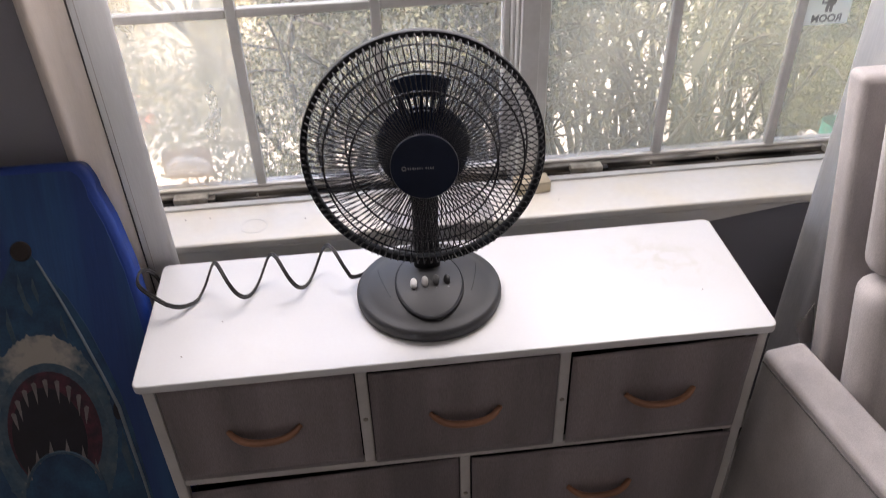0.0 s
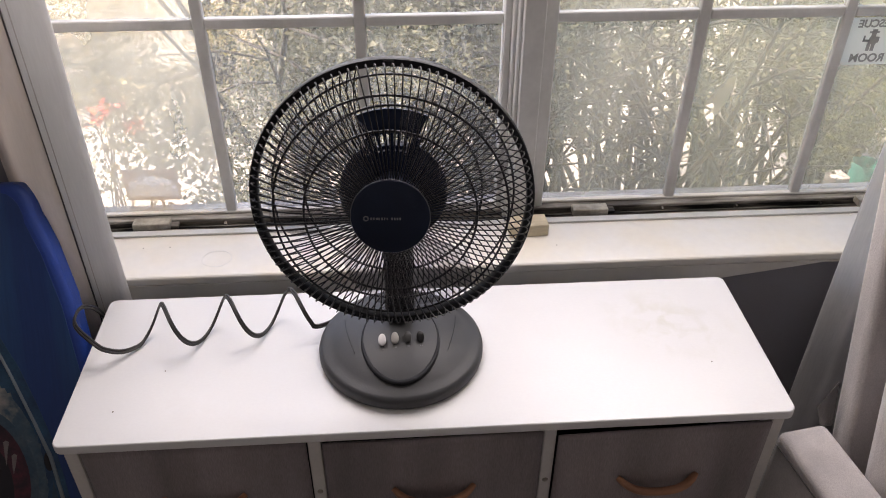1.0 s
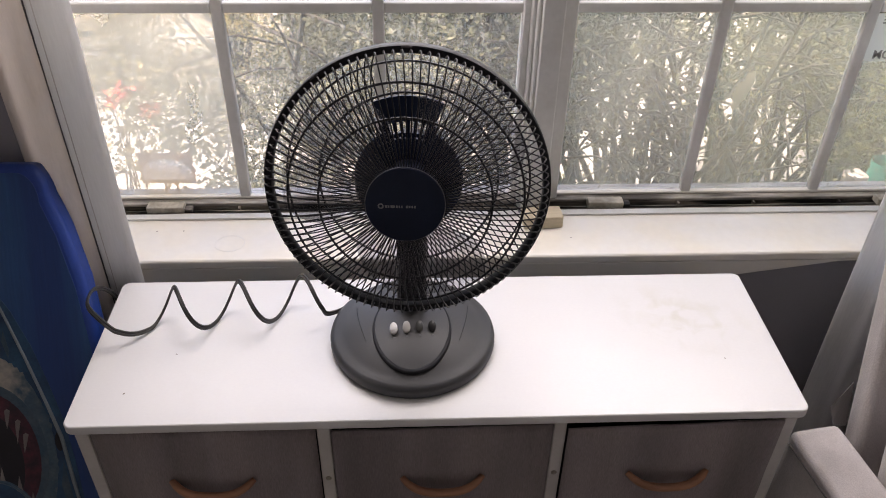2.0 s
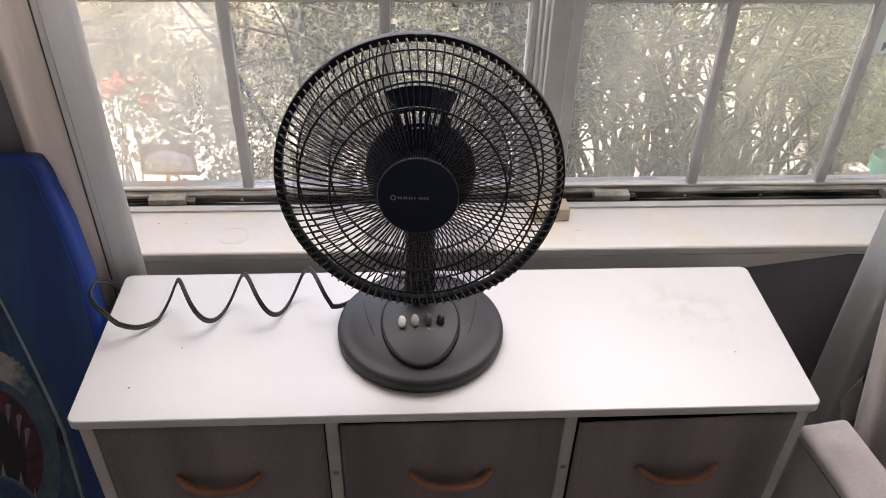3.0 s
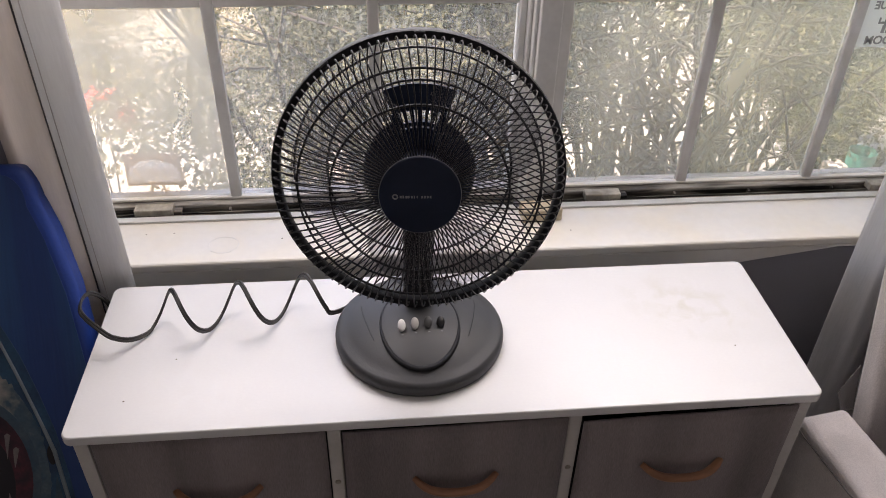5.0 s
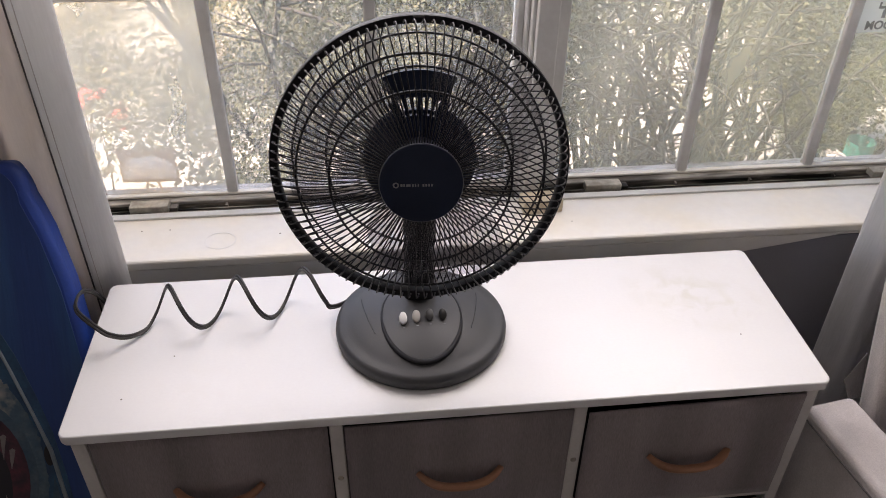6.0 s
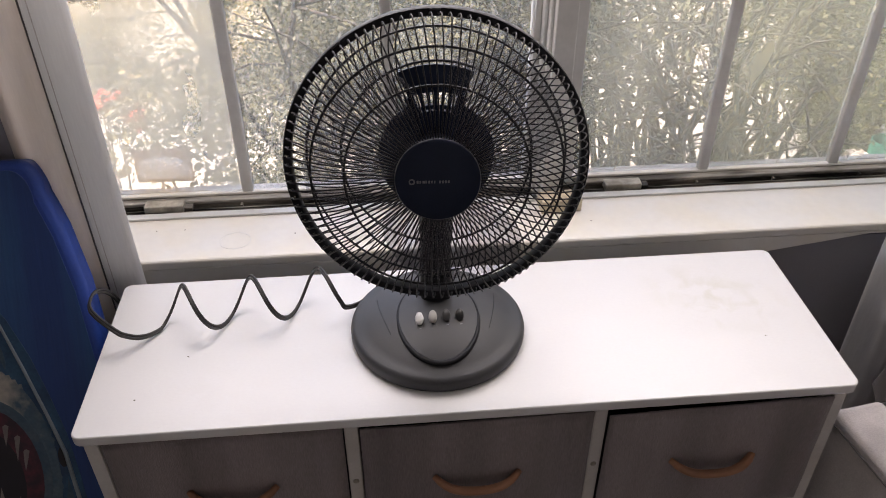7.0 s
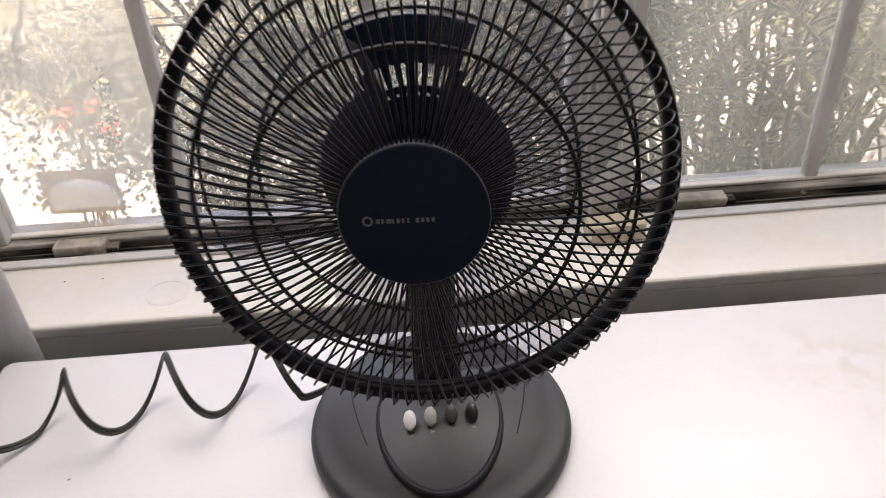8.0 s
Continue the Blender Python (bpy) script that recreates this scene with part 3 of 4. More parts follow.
pg.grid(lambda u, v: (-0.040 + 0.0535 * v * math.cos(2 * math.pi * u), 0.134 + 0.075 * v * math.sin(2 * math.pi * u),
                      dome(-0.040 + 0.0535 * v * math.cos(2 * math.pi * u), 0.134 + 0.075 * v * math.sin(2 * math.pi * u)) + 0.0018), 48, 8)
fpart("control_panel", pg, M_BASE, head=False, smooth=True)
for k in range(4):
    x, y = -0.0660 + 0.0182 * k, 0.127 + 0.0012 * k
    z = dome(x, y)
    tall = (0.0135, 0.0125, 0.0120, 0.0115)[k]
    bp_ = [(0.0, 0), (0.0055, 0), (0.0055, tall - 0.0008), (0.0050, tall), (0.0, tall)]
    b = fpart("button", Geo().lathe(bp_, 24, sx=1.0, sy=1.55), M_BTN[k], head=False, smooth=False, label=("white push button", "grey push button", "dark push button", "black push button")[k])
    auto_smooth(b, 60)
    b.matrix_basis = pose(x, y, z - 0.002, 34, 0, 0)
    mk = fpart("mark", box(-0.0016, 0.0016, -0.0005, 0.0005, 0, 0.0004), M_PRINT, head=False)
    mk.matrix_basis = pose(x + 0.001, y - 0.017, dome(x, y - 0.017) + 0.0016, 8, 0, 0)
# scratch lines moulded in the foot
for sx in (-1, 1):
    g = Geo()
    pts = []
    for k in range(12):
        u = k / 11
        x, y = -0.039 + sx * (0.083 - 0.017 * u ** 1.6), 0.192 - 0.080 * u
        pts.append((x, y, dome(x, y) + 0.0002))
    fpart("foot_seam", g.tube(pts, 0.0005, 5), M_BLACK, head=False)

# stem
stem = Geo()
n0 = 9
for k in range(n0):
    u = k / (n0 - 1)
    z = H + 0.035 + u * 0.255
    w, d = 0.020 + 0.006 * u ** 3 + 0.003 * (1 - u) ** 4, 0.017 + 0.004 * u + 0.003 * (1 - u) ** 4
    cy = 0.180 - 0.004 * u
    for a in range(20):
        q = 2 * math.pi * a / 20
        c, s = math.cos(q), math.sin(q)
        stem.v.append((-0.039 + w * math.copysign(abs(c) ** 0.6, c), cy + d * math.copysign(abs(s) ** 0.6, s), z))
for k in range(n0 - 1):
    for a in range(20):
        b = (a + 1) % 20
        stem.f.append((k * 20 + a, k * 20 + b, (k + 1) * 20 + b, (k + 1) * 20 + a))
stem.f += [tuple(reversed(range(20))), tuple(range((n0 - 1) * 20, n0 * 20))]
auto_smooth(fpart("stem", stem, M_BLACK, head=False), 50)
for kx in (-0.010, 0.0, 0.010):
    fpart("stem_rib", Geo().tube([(-0.039 + kx, 0.161, H + 0.06), (-0.039 + kx, 0.156, H + 0.25)], 0.0016, 6), M_BLACK, head=False)

# head: local z is the axis, front positive
RR = 0.1705
motor = [(0.0, -0.135), (0.020, -0.133), (0.031, -0.124), (0.036, -0.105), (0.037, -0.060), (0.036, -0.026), (0.0, -0.0255)]
auto_smooth(fpart("motor_housing", Geo().lathe(motor, 48), M_BLACK), 35)
rim = [(RR - 0.0085, -0.0075), (RR - 0.001, -0.0075), (RR, -0.0055), (RR, 0.0055), (RR - 0.001, 0.0075), (RR - 0.0085, 0.0075), (RR - 0.0095, 0.006), (RR - 0.0095, -0.006)]
g = Geo()
S = 120
for r, z in rim:
    for k in range(S):
        w = 2 * math.pi * k / S
        g.v.append((r * math.cos(w), r * math.sin(w), z))
for i in range(len(rim)):
    j = (i + 1) % len(rim)
    for k in range(S):
        l = (k + 1) % S
        g.f.append((i * S + k, i * S + l, j * S + l, j * S + k))
auto_smooth(fpart("guard_rim", g, M_BLACK, label="thick black clamp ring"), 40)


def dome_front(r):
    q = (r - 0.045) / (RR - 0.045)
    return 0.052 - 0.006 * q - 0.029 * max(0, q) ** 3.2


def dome_back(r):
    q = (r - 0.062) / (RR - 0.062)
    return -0.022 + 0.002 * q + 0.013 * max(0, q) ** 3.0


N_WIRE = 104
WR = 0.00090


def front_wire():
    pts = []
    for i in range(9):
        r = 0.040 + (RR - 0.0078 - 0.040) * i / 8
        tw = 0.05 * (i / 8) ** 1.5
        pts.append((r * math.cos(tw), r * math.sin(tw), dome_front(r)))
    for r, z, da in ((RR - 0.0050, 0.0165, 0.053), (RR - 0.0040, 0.0145, 0.058), (RR - 0.0048, 0.0118, 0.064), (RR - 0.0070, 0.0090, 0.068)):
        pts.append((r * math.cos(da), r * math.sin(da), z))
    return Geo().tube(pts, WR, 5).mesh("wire", M_WIRE, True)


def rear_wire():
    pts = []
    for i in range(8):
        r = 0.062 + (RR - 0.006 - 0.062) * i / 7
        tw = -0.26 * (i / 7) ** 1.4
        pts.append((r * math.cos(tw), r * math.sin(tw), dome_back(r)))
    return Geo().tube(pts, WR, 5).mesh("wire", M_WIRE, True)


def circle(r, z, n=96):
    return [(r * math.cos(2 * math.pi * k / n), r * math.sin(2 * math.pi * k / n), z) for k in range(n)]


front = fpart("front_guard", Geo().tube(circle(0.137, dome_front(0.137) - 0.0018), 0.0015, 6, closed=True), M_WIRE, smooth=True, label="black radial wire guard")
part("guard_ring", Geo().tube(circle(0.100, dome_front(0.100) - 0.0018), 0.0015, 6, closed=True), M_WIRE, front, smooth=True)
rear = fpart("rear_guard", Geo().tube(circle(0.109, dome_back(0.109) - 0.0018), 0.0016, 6, closed=True), M_WIRE, smooth=True, label="black wire guard behind the blades")
part("guard_ring", Geo().tube(circle(0.147, dome_back(0.147) - 0.0018), 0.0014, 6, closed=True), M_WIRE, rear, smooth=True)
fwm, rwm = front_wire(), rear_wire()
for k in range(N_WIRE):
    a = 360 * (k + 0.5) / N_WIRE
    part("wire", fwm, M_WIRE, front).matrix_basis = pose(0, 0, 0, 0, 0, a)
    a = 360 * k / N_WIRE
    if not 65 < a < 115:
        part("wire", rwm, M_WIRE, rear).matrix_basis = pose(0, 0, 0, 0, 0, a)
for ang in (90, 52, 128, -20, 200):
    a = radians(ang)
    cl = fpart("clip", Geo().box(-0.006, 0.006, -0.0008, 0.0008, 0.0, 0.0012), M_BASE, label="small moulded clip on the ring")
    cl.matrix_basis = HEAD @ pose((RR - 0.0025) * math.cos(a), (RR - 0.0025) * math.sin(a), 0.0075, 0, 0, ang - 90)
cap = [(0.0, 0.046), (0.0445, 0.046), (0.0460, 0.048), (0.0460, 0.0525), (0.0450, 0.0550), (0.0425, 0.0560), (0.030, 0.0575), (0.015, 0.0583), (0.0, 0.0585)]
auto_smooth(fpart("guard_cap", Geo().lathe(cap, 64), M_CAP, label="blue-black round cap on the guard"), 35)
fpart("cap_edge", Geo().tube(circle(0.0455, 0.0530), 0.0007, 5, closed=True), M_PRINT, smooth=True)
# rear plate with a vented tab above it
def sector(g, r0, r1, a0, a1, z0, z1, n=8):
    i0 = len(g.v)
    for z in (z0, z1):
        for r in (r0, r1):
            for k in range(n + 1):
                a = radians(90 + a0 + (a1 - a0) * k / n)
                g.v.append((r * math.cos(a), r * math.sin(a), z))
    m = n + 1
    for k in range(n):
        g.f += [(i0 + k, i0 + k + 1, i0 + m + k + 1, i0 + m + k), (i0 + 2 * m + k, i0 + 3 * m + k, i0 + 3 * m + k + 1, i0 + 2 * m + k + 1),
                (i0 + k, i0 + 2 * m + k, i0 + 2 * m + k + 1, i0 + k + 1), (i0 + m + k, i0 + m + k + 1, i0 + 3 * m + k + 1, i0 + 3 * m + k)]
    g.f += [(i0, i0 + m, i0 + 3 * m, i0 + 2 * m), (i0 + n, i0 + 2 * m + n, i0 + 3 * m + n, i0 + m + n)]


tab = Geo()
ZP0, ZP1 = -0.0245, -0.0205
sector(tab, 0.0745, 0.1050, -24, 24, ZP0, ZP1)
for a in range(7):                            # bars between the tall slots
    c = -21 + a * 7
    sector(tab, 0.0600, 0.0747, c - 1.6, c + 1.6, ZP0, ZP1 - 0.0003, 1)
sector(tab, 0.0600, 0.0747, -28.5, -22.5, ZP0, ZP1 - 0.0003, 3)
sector(tab, 0.0600, 0.0747, 22.5, 28.5, ZP0, ZP1 - 0.0003, 3)
for a in range(7):                            # bars between the short slots
    c = -21 + a * 7
    sector(tab, 0.0530, 0.0556, c - 2.3, c + 2.3, ZP0, ZP1 - 0.0003, 1)
sector(tab, 0.0530, 0.0556, -60, -22.0, ZP0, ZP1 - 0.0003, 6)
sector(tab, 0.0530, 0.0556, 22.0, 60, ZP0, ZP1 - 0.0003, 6)
sector(tab, 0.0554, 0.0602, -60, 60, ZP0, ZP1, 14)
sector(tab, 0.0601, 0.0662, -60, -28.6, ZP0, ZP1, 6)
sector(tab, 0.0601, 0.0662, 28.6, 60, ZP0, ZP1, 6)
sector(tab, 0.037, 0.0532, -60, 60, ZP0, ZP1, 14)
sector(tab, 0.0, 0.0372, 0, 360, ZP0, ZP1 - 0.0002, 48)
sector(tab, 0.037, 0.0662, 60, 300, ZP0, ZP1, 48)
fpart("rear_plate", tab, M_CAP, label="black rear plate with a vented tab above")
# blades
hub = fpart("blade_hub", Geo().lathe([(0.0, -0.018), (0.028, -0.018), (0.028, 0.014), (0.024, 0.022), (0.0, 0.024)], 40), M_CAP)
for b in range(3):
    a0 = radians(25 + 120 * b)

    def blade(u, v, a0=a0):
        r = 0.028 + (0.148 - 0.028) * u
        half = radians(14 + 34 * math.sin(math.pi * min(1, 0.12 + u * 0.78)))
        a = a0 + half * (2 * v - 1) + 0.35 * u
        return (r * math.cos(a), r * math.sin(a), 0.006 + 0.026 * (v - 0.5) * (1 - 0.3 * u))
    bl = fpart("blade", Geo().grid(blade, 14, 12), M_SMOKE, smooth=True, label="smoke-grey see-through blade", solid=0.0012)

# printed lettering on the cap: plain bars in place of the brand, and its round badge
mark = Geo()
mark.tube([(-0.0275 + 0.0026 * math.cos(w / 20 * 2 * math.pi), 0.0026 * math.sin(w / 20 * 2 * math.pi), 0.0580) for w in range(20)], 0.0008, 5, closed=True)
for k, w in enumerate((0.0026, 0.0020, 0.0032, 0.0018, 0.0022, 0.0016, 0.0014)):
    mark.box(-0.0225 + 0.0031 * k, -0.0225 + 0.0031 * k + w * 0.85, -0.0014, 0.0014, 0.0574, 0.0588)
for k, w in enumerate((0.0024, 0.0022, 0.0022, 0.0022)):
    mark.box(0.0012 + 0.0031 * k, 0.0012 + 0.0031 * k + w * 0.85, -0.0014, 0.0014, 0.0574, 0.0588)
fpart("cap_print", mark, M_PRINT, label="faint silver badge and bars")

# ---- power cord ----
ctrl = [(-0.511, 0.305, 0.60), (-0.511, 0.285, 0.67), (-0.512, 0.262, 0.713), (-0.518, 0.240, 0.737), (-0.521, 0.216, 0.743), (-0.513, 0.188, 0.741)]
for k in range(8, 58):                       # kinked coil whose undersides rest on the top
    phi = 22.5 * k
    x = -0.447 + 0.0930 * (phi - 195) / 360
    yc, R = 0.182 + 0.12 * (x + 0.45), 0.0320
    ctrl.append((x - 0.022 * max(0, 1 - (phi - 180) / 90), yc + R * math.cos(radians(phi)), H + 0.0048 + R + R * math.sin(radians(phi))))
ctrl += [(-0.148, 0.216, 0.7056), (-0.124, 0.238, 0.7060), (-0.098, 0.256, 0.711), (-0.070, 0.254, 0.720)]


def smooth_path(c, n=7):
    c = [Vector(p) for p in c]
    out = []
    for i in range(len(c) - 1):
        p0, p1, p2, p3 = c[max(0, i - 1)], c[i], c[i + 1], c[min(len(c) - 1, i + 2)]
        for k in range(n):
            t = k / n
            out.append(0.5 * ((2 * p1) + (p2 - p0) * t + (2 * p0 - 5 * p1 + 4 * p2 - p3) * t * t + (3 * p1 - p0 - 3 * p2 + p3) * t ** 3))
    return out + [c[-1]]


cp = smooth_path(ctrl, 4)
cg = Geo().tube([p + Vector((0.0004, 0.0018, 0.0008)) for p in cp], 0.0020, 8).tube([p - Vector((0.0004, 0.0018, 0.0008)) for p in cp], 0.0020, 8)
cord = part("power_cord", cg, M_CORD, smooth=True)
tagged(cord, "kinked black two-core power cord lying on the dresser top", "power cord")

# ---- stains and crumbs on the dresser and sill ----
rs = random.Random(4)


def blot(name, x, y, z, r, mat, label, n=14):
    g = Geo()
    ring = []
    for k in range(n):
        a = 2 * math.pi * k / n
        q = r * (0.6 + 0.6 * rs.random())
        ring.append((x + q * math.cos(a) * 1.3, y + q * math.sin(a)))
    g.v = [(px, py, z) for px, py in ring] + [(px, py, z + 0.0003) for px, py in ring]
    g.f = [tuple(reversed(range(n))), tuple(range(n, 2 * n))] + [(k, (k + 1) % n, n + (k + 1) % n, n + k) for k in range(n)]
    return tagged(part(name, g, mat), label, name.replace("_", " "))


for x, y, z in ((0.416, 0.101, H), (-0.381, 0.131, H), (-0.436, 0.056, H), (0.241, 0.403, 0.70), (-0.254, 0.412, 0.70), (-0.437, 0.438, 0.70), (-0.483, 0.438, 0.70)):
    blot("crumb", x, y, z + 0.0002, 0.0011, M_SPECK, "tiny dark crumb lying on the white surface", 8)

ring = Geo()
ring.grid(lambda u, v: (-0.350 + (0.0215 + 0.0022 * v) * math.cos(2 * math.pi * u) * 1.1, 0.400 + (0.0215 + 0.0022 * v) * math.sin(2 * math.pi * u), 0.7003), 48, 1)
tagged(part("ring_stain", ring, M_STAIN, solid=0.0003), "faint round cup stain on the white window sill", "stain")
for px, pz in ((-0.162, 0.572), (0.162, 0.572), (0.0, 0.35)):
    bolt = dpart("bolt", Geo().lathe([(0, 0), (0.0042, 0), (0.0042, 0.001), (0.0034, 0.0018), (0, 0.002)], 16), M_LATCH, smooth=True, label="small bolt head in the divider")
    bolt.matrix_basis = pose(px, 0.005, pz, 90, 0, 0)

# ---- wood block on the sill ----
blk = part("wood_block", box(-0.035, 0.035, -0.018, 0.018, 0, 0.024), M_BLOCK, bevel=0.002)
blk.matrix_world = pose(0.195, 0.448, 0.7005, 0, 0, 4)
tagged(blk, "small raw pine wood block lying on the window sill", "wood block")


# ---- curtains ----
def curtain(name, x0, x1, y, folds, flare, label, phase, amp=0.018):
    c = thing(name, label, "curtain", group="window curtains", at=pose((x0 + x1) / 2, y, 2.2))
    inv = c.matrix_world.inverted()

    def cloth(u, v):
        z = 0.03 + (2.20 - 0.03) * v
        k = (1 - v)
        x = x0 + (x1 - x0) * u + flare * (1 - u if flare < 0 else u) * k
        wv = math.sin(2 * math.pi * folds * u + phase + 0.4 * math.sin(3 * v)) + 0.16 * math.sin(7.4 * math.pi * folds * u + 2 * phase)
        return (x, y + amp * wv * (0.7 + 0.4 * k) + 0.004 * noise.noise(Vector((u * 6, v * 5, phase))), z)
    p = part("panel", Geo().grid(cloth, 90, 40), M_CURTAIN, c, smooth=True, solid=0.003)
    p.matrix_parent_inverse = inv
    return c


left_curtain = thing("curtain", "light grey linen-look curtain with a beige lining, gathered beside the window", "curtain", group="window curtains", at=pose(-0.56, 0.36, 2.2))


def hanging(profile, mat, name, label=""):
    path = smooth_path([(x, y, 0) for x, y in profile], 6)

    def cloth(u, v):
        p = path[min(len(path) - 1, int(round(u * (len(path) - 1))))]
        sway = 0.003 * noise.noise(Vector((p.x * 30, v * 4, 2)))
        return (p.x + sway + 0.004 * (1 - v), p.y + 2 * sway - 0.006 * (1 - v), 0.03 + 2.17 * v)
    o = part(name, Geo().grid(cloth, len(path) - 1, 36), mat, left_curtain, label, smooth=True, solid=0.0025)
    o.matrix_parent_inverse = left_curtain.matrix_world.inverted()
    return o


hanging([(-0.632, 0.372), (-0.616, 0.370), (-0.604, 0.362), (-0.595, 0.349), (-0.582, 0.335), (-0.565, 0.327), (-0.551, 0.330), (-0.5445, 0.343)], M_LINER, "lining", "beige smooth lining")
hanging([(-0.5425, 0.345), (-0.5405, 0.331), (-0.532, 0.329), (-0.515, 0.331), (-0.499, 0.335), (-0.4915, 0.340), (-0.4905, 0.348), (-0.512, 0.360), (-0.538, 0.362)], M_CURTAIN, "panel")
for sx, rad, mt in ((-0.5435, 0.0024, M_PIPING), (-0.5300, 0.0007, M_CHAIR)):
    sm = part("hem_seam", Geo().tube([(sx + 0.004 * (1 - k / 20), 0.3275 + (0.008 if rad > 0.001 else -0.0012) - 0.006 * (1 - k / 20), 0.03 + 2.15 * k / 20) for k in range(21)], rad, 6), mt, left_curtain, smooth=True)
    sm.matrix_parent_inverse = left_curtain.matrix_world.inverted()
right_curtain = curtain("curtain", 0.702, 1.15, 0.322, 1.7, 0.0, "light grey linen-look curtain hanging behind the armchair", -2.42, 0.030)
rod = part("curtain_rod", Geo().tube([(-0.95, 0.32, 2.215), (1.35, 0.32, 2.215)], 0.010, 16), M_BLACK, smooth=True)
tagged(rod, "thin dark metal curtain rod above the windows", "curtain rod")

# ---- bodyboard with printed shark ----
BV = Vector((0, 0.43, 0.90)).normalized()
BN = Vector((1, 0, 0)).cross(BV)
board_m = Matrix(((1, 0, 0, -0.62), (0, BV.y, BN.y, 0.12), (0, BV.z, BN.z, 0.51), (0, 0, 0, 1))) @ Matrix(((1, 0, 0, -0.086), (0, 1, 0, 0), (0, 0, 1, 0), (0, 0, 0, 1)))
board = thing("bodyboard", "blue bodyboard printed with an open-mouthed shark, leaning by the dresser", "bodyboard", at=board_m)


def board_outline(grow=0.0):
    """Half width against height along the board: a blunt rounded nose, nearly straight rails."""
    out = []
    for k in range(13):
        a = radians(90 * k / 12)
        out.append((0.090 + 0.030 * math.sin(a), 0.434 - 0.045 * (1 - math.cos(a))))
    out += [(0.139, 0.34), (0.160, 0.26), (0.172, 0.18), (0.190, 0.05), (0.208, -0.15), (0.200, -0.35), (0.185, -0.50)]
    pts = [(w + grow, v + (grow if v > 0 else -grow)) for w, v in out]
    return pts + [(-w, v) for w, v in reversed(pts)]


def flat(poly, z0, z1):
    g = Geo()
    n = len(poly)
    g.v = [(x, y, z0) for x, y in poly] + [(x, y, z1) for x, y in poly]
    g.f = [tuple(reversed(range(n))), tuple(range(n, 2 * n))] + [(k, (k + 1) % n, n + (k + 1) % n, n + k) for k in range(n)]
    return g


part("core", flat(board_outline(), -0.040, 0.0), M_BOARD, board, "dark blue printed face", bevel=0.0004, segments=1)
side_rail = part("side_rail", flat(board_outline(0.013), -0.046, -0.0006), M_BOARDEDGELIT, board, "blue foam edge, window light painted in as a brighter blue", bevel=0.0115, segments=4)
auto_smooth(side_rail, 50)


def oval(cx, cy, rx, ry, n=36, a0=0, a1=360):
    return [(cx + rx * math.cos(radians(a0 + (a1 - a0) * k / n)), cy + ry * math.sin(radians(a0 + (a1 - a0) * k / n))) for k in range(n)]


snout = [(-0.012, 0.305), (0.012, 0.305), (0.032, 0.270), (0.060, 0.225), (0.085, 0.170), (0.105, 0.110), (0.122, 0.050), (0.134, -0.020), (0.145, -0.110), (0.160, -0.220), (0.170, -0.40)]
shark = part("shark_print", flat(snout + [(-x, y) for x, y in reversed(snout)], 0.0, 0.0008), M_SHARK, board, "teal-blue printed shark")
rj = random.Random(21)


def streaky(pts, jag, cx, cy):
    """Outline whose edge is brushed outwards in fine uneven strokes."""
    out = []
    for k, (x, y) in enumerate(pts):
        d = math.hypot(x - cx, y - cy) or 1.0
        q = jag * rj.random() ** 2 * (1 if k % 2 else 0.1)
        out.append((x + (x - cx) / d * q, y + (y - cy) / d * q + q * 0.5))
    return out


def crescent(rx, ry, a0, a1, n=56):
    return [(0.002 + rx * math.cos(radians(a0 + (a1 - a0) * k / n)), -0.014 + ry * math.sin(radians(a0 + (a1 - a0) * k / n))) for k in range(n + 1)]


part("muzzle", flat(streaky(crescent(0.104, 0.176, -52, 236, 120), 0.005, 0.002, -0.014), 0.0008, 0.0012), M_SNOUT, shark, "pale muzzle fading to grey-blue")
for sx, sy, sl, sw in ((-0.012, 0.270, 0.060, 0.0045), (0.010, 0.262, 0.045, 0.004), (-0.040, 0.215, 0.080, 0.005), (0.046, 0.196, 0.045, 0.004), (-0.006, 0.225, 0.030, 0.006), (0.116, -0.02, 0.10, 0.007)):
    part("streak", flat([(sx - sw, sy - sl * 0.4), (sx - sw * 0.4, sy - sl * 0.15), (sx, sy), (sx + sw * 0.6, sy - sl * 0.3), (sx + sw * 1.4, sy - sl * 0.7), (sx + sw * 0.9, sy - sl), (sx, sy - sl * 0.75)], 0.0008, 0.0011), M_RIM, shark)
part("jaw_outline", flat(oval(0.004, -0.012, 0.090, 0.125), 0.0009, 0.0016), M_RIM, shark)
part("gum", flat(oval(0.004, -0.014, 0.078, 0.112), 0.0016, 0.0021), M_GUM, shark, "dark red printed gums")
part("maw", flat(oval(-0.006, -0.024, 0.062, 0.094), 0.0021, 0.0025), M_MAW, shark, "black printed mouth")
for k in range(9):
    a = radians(158 - 17 * k)
    x, y = 0.002 + 0.066 * math.cos(a), -0.010 + 0.088 * math.sin(a)
    part("tooth", flat([(x - 0.0042, y + 0.004), (x, y + 0.007), (x + 0.0042, y + 0.004), (x + 0.0022 - 0.003 * math.cos(a), y - 0.014), (x - 0.005 * math.cos(a), y - 0.026 - 0.008 * (k % 2)), (x - 0.0022 - 0.003 * math.cos(a), y - 0.014)], 0.0025, 0.0030), M_TOOTH, shark)
part("lower_jaw", flat(oval(0.006, -0.140, 0.070, 0.092), 0.0025, 0.0031), M_SHARK, shark)
part("lower_lip", Geo().tube([(0.006 + 0.068 * math.cos(radians(d)), -0.140 + 0.090 * math.sin(radians(d)), 0.0030) for d in range(20, 161, 7)], 0.003, 6, flat=1.0), M_RIM, shark)
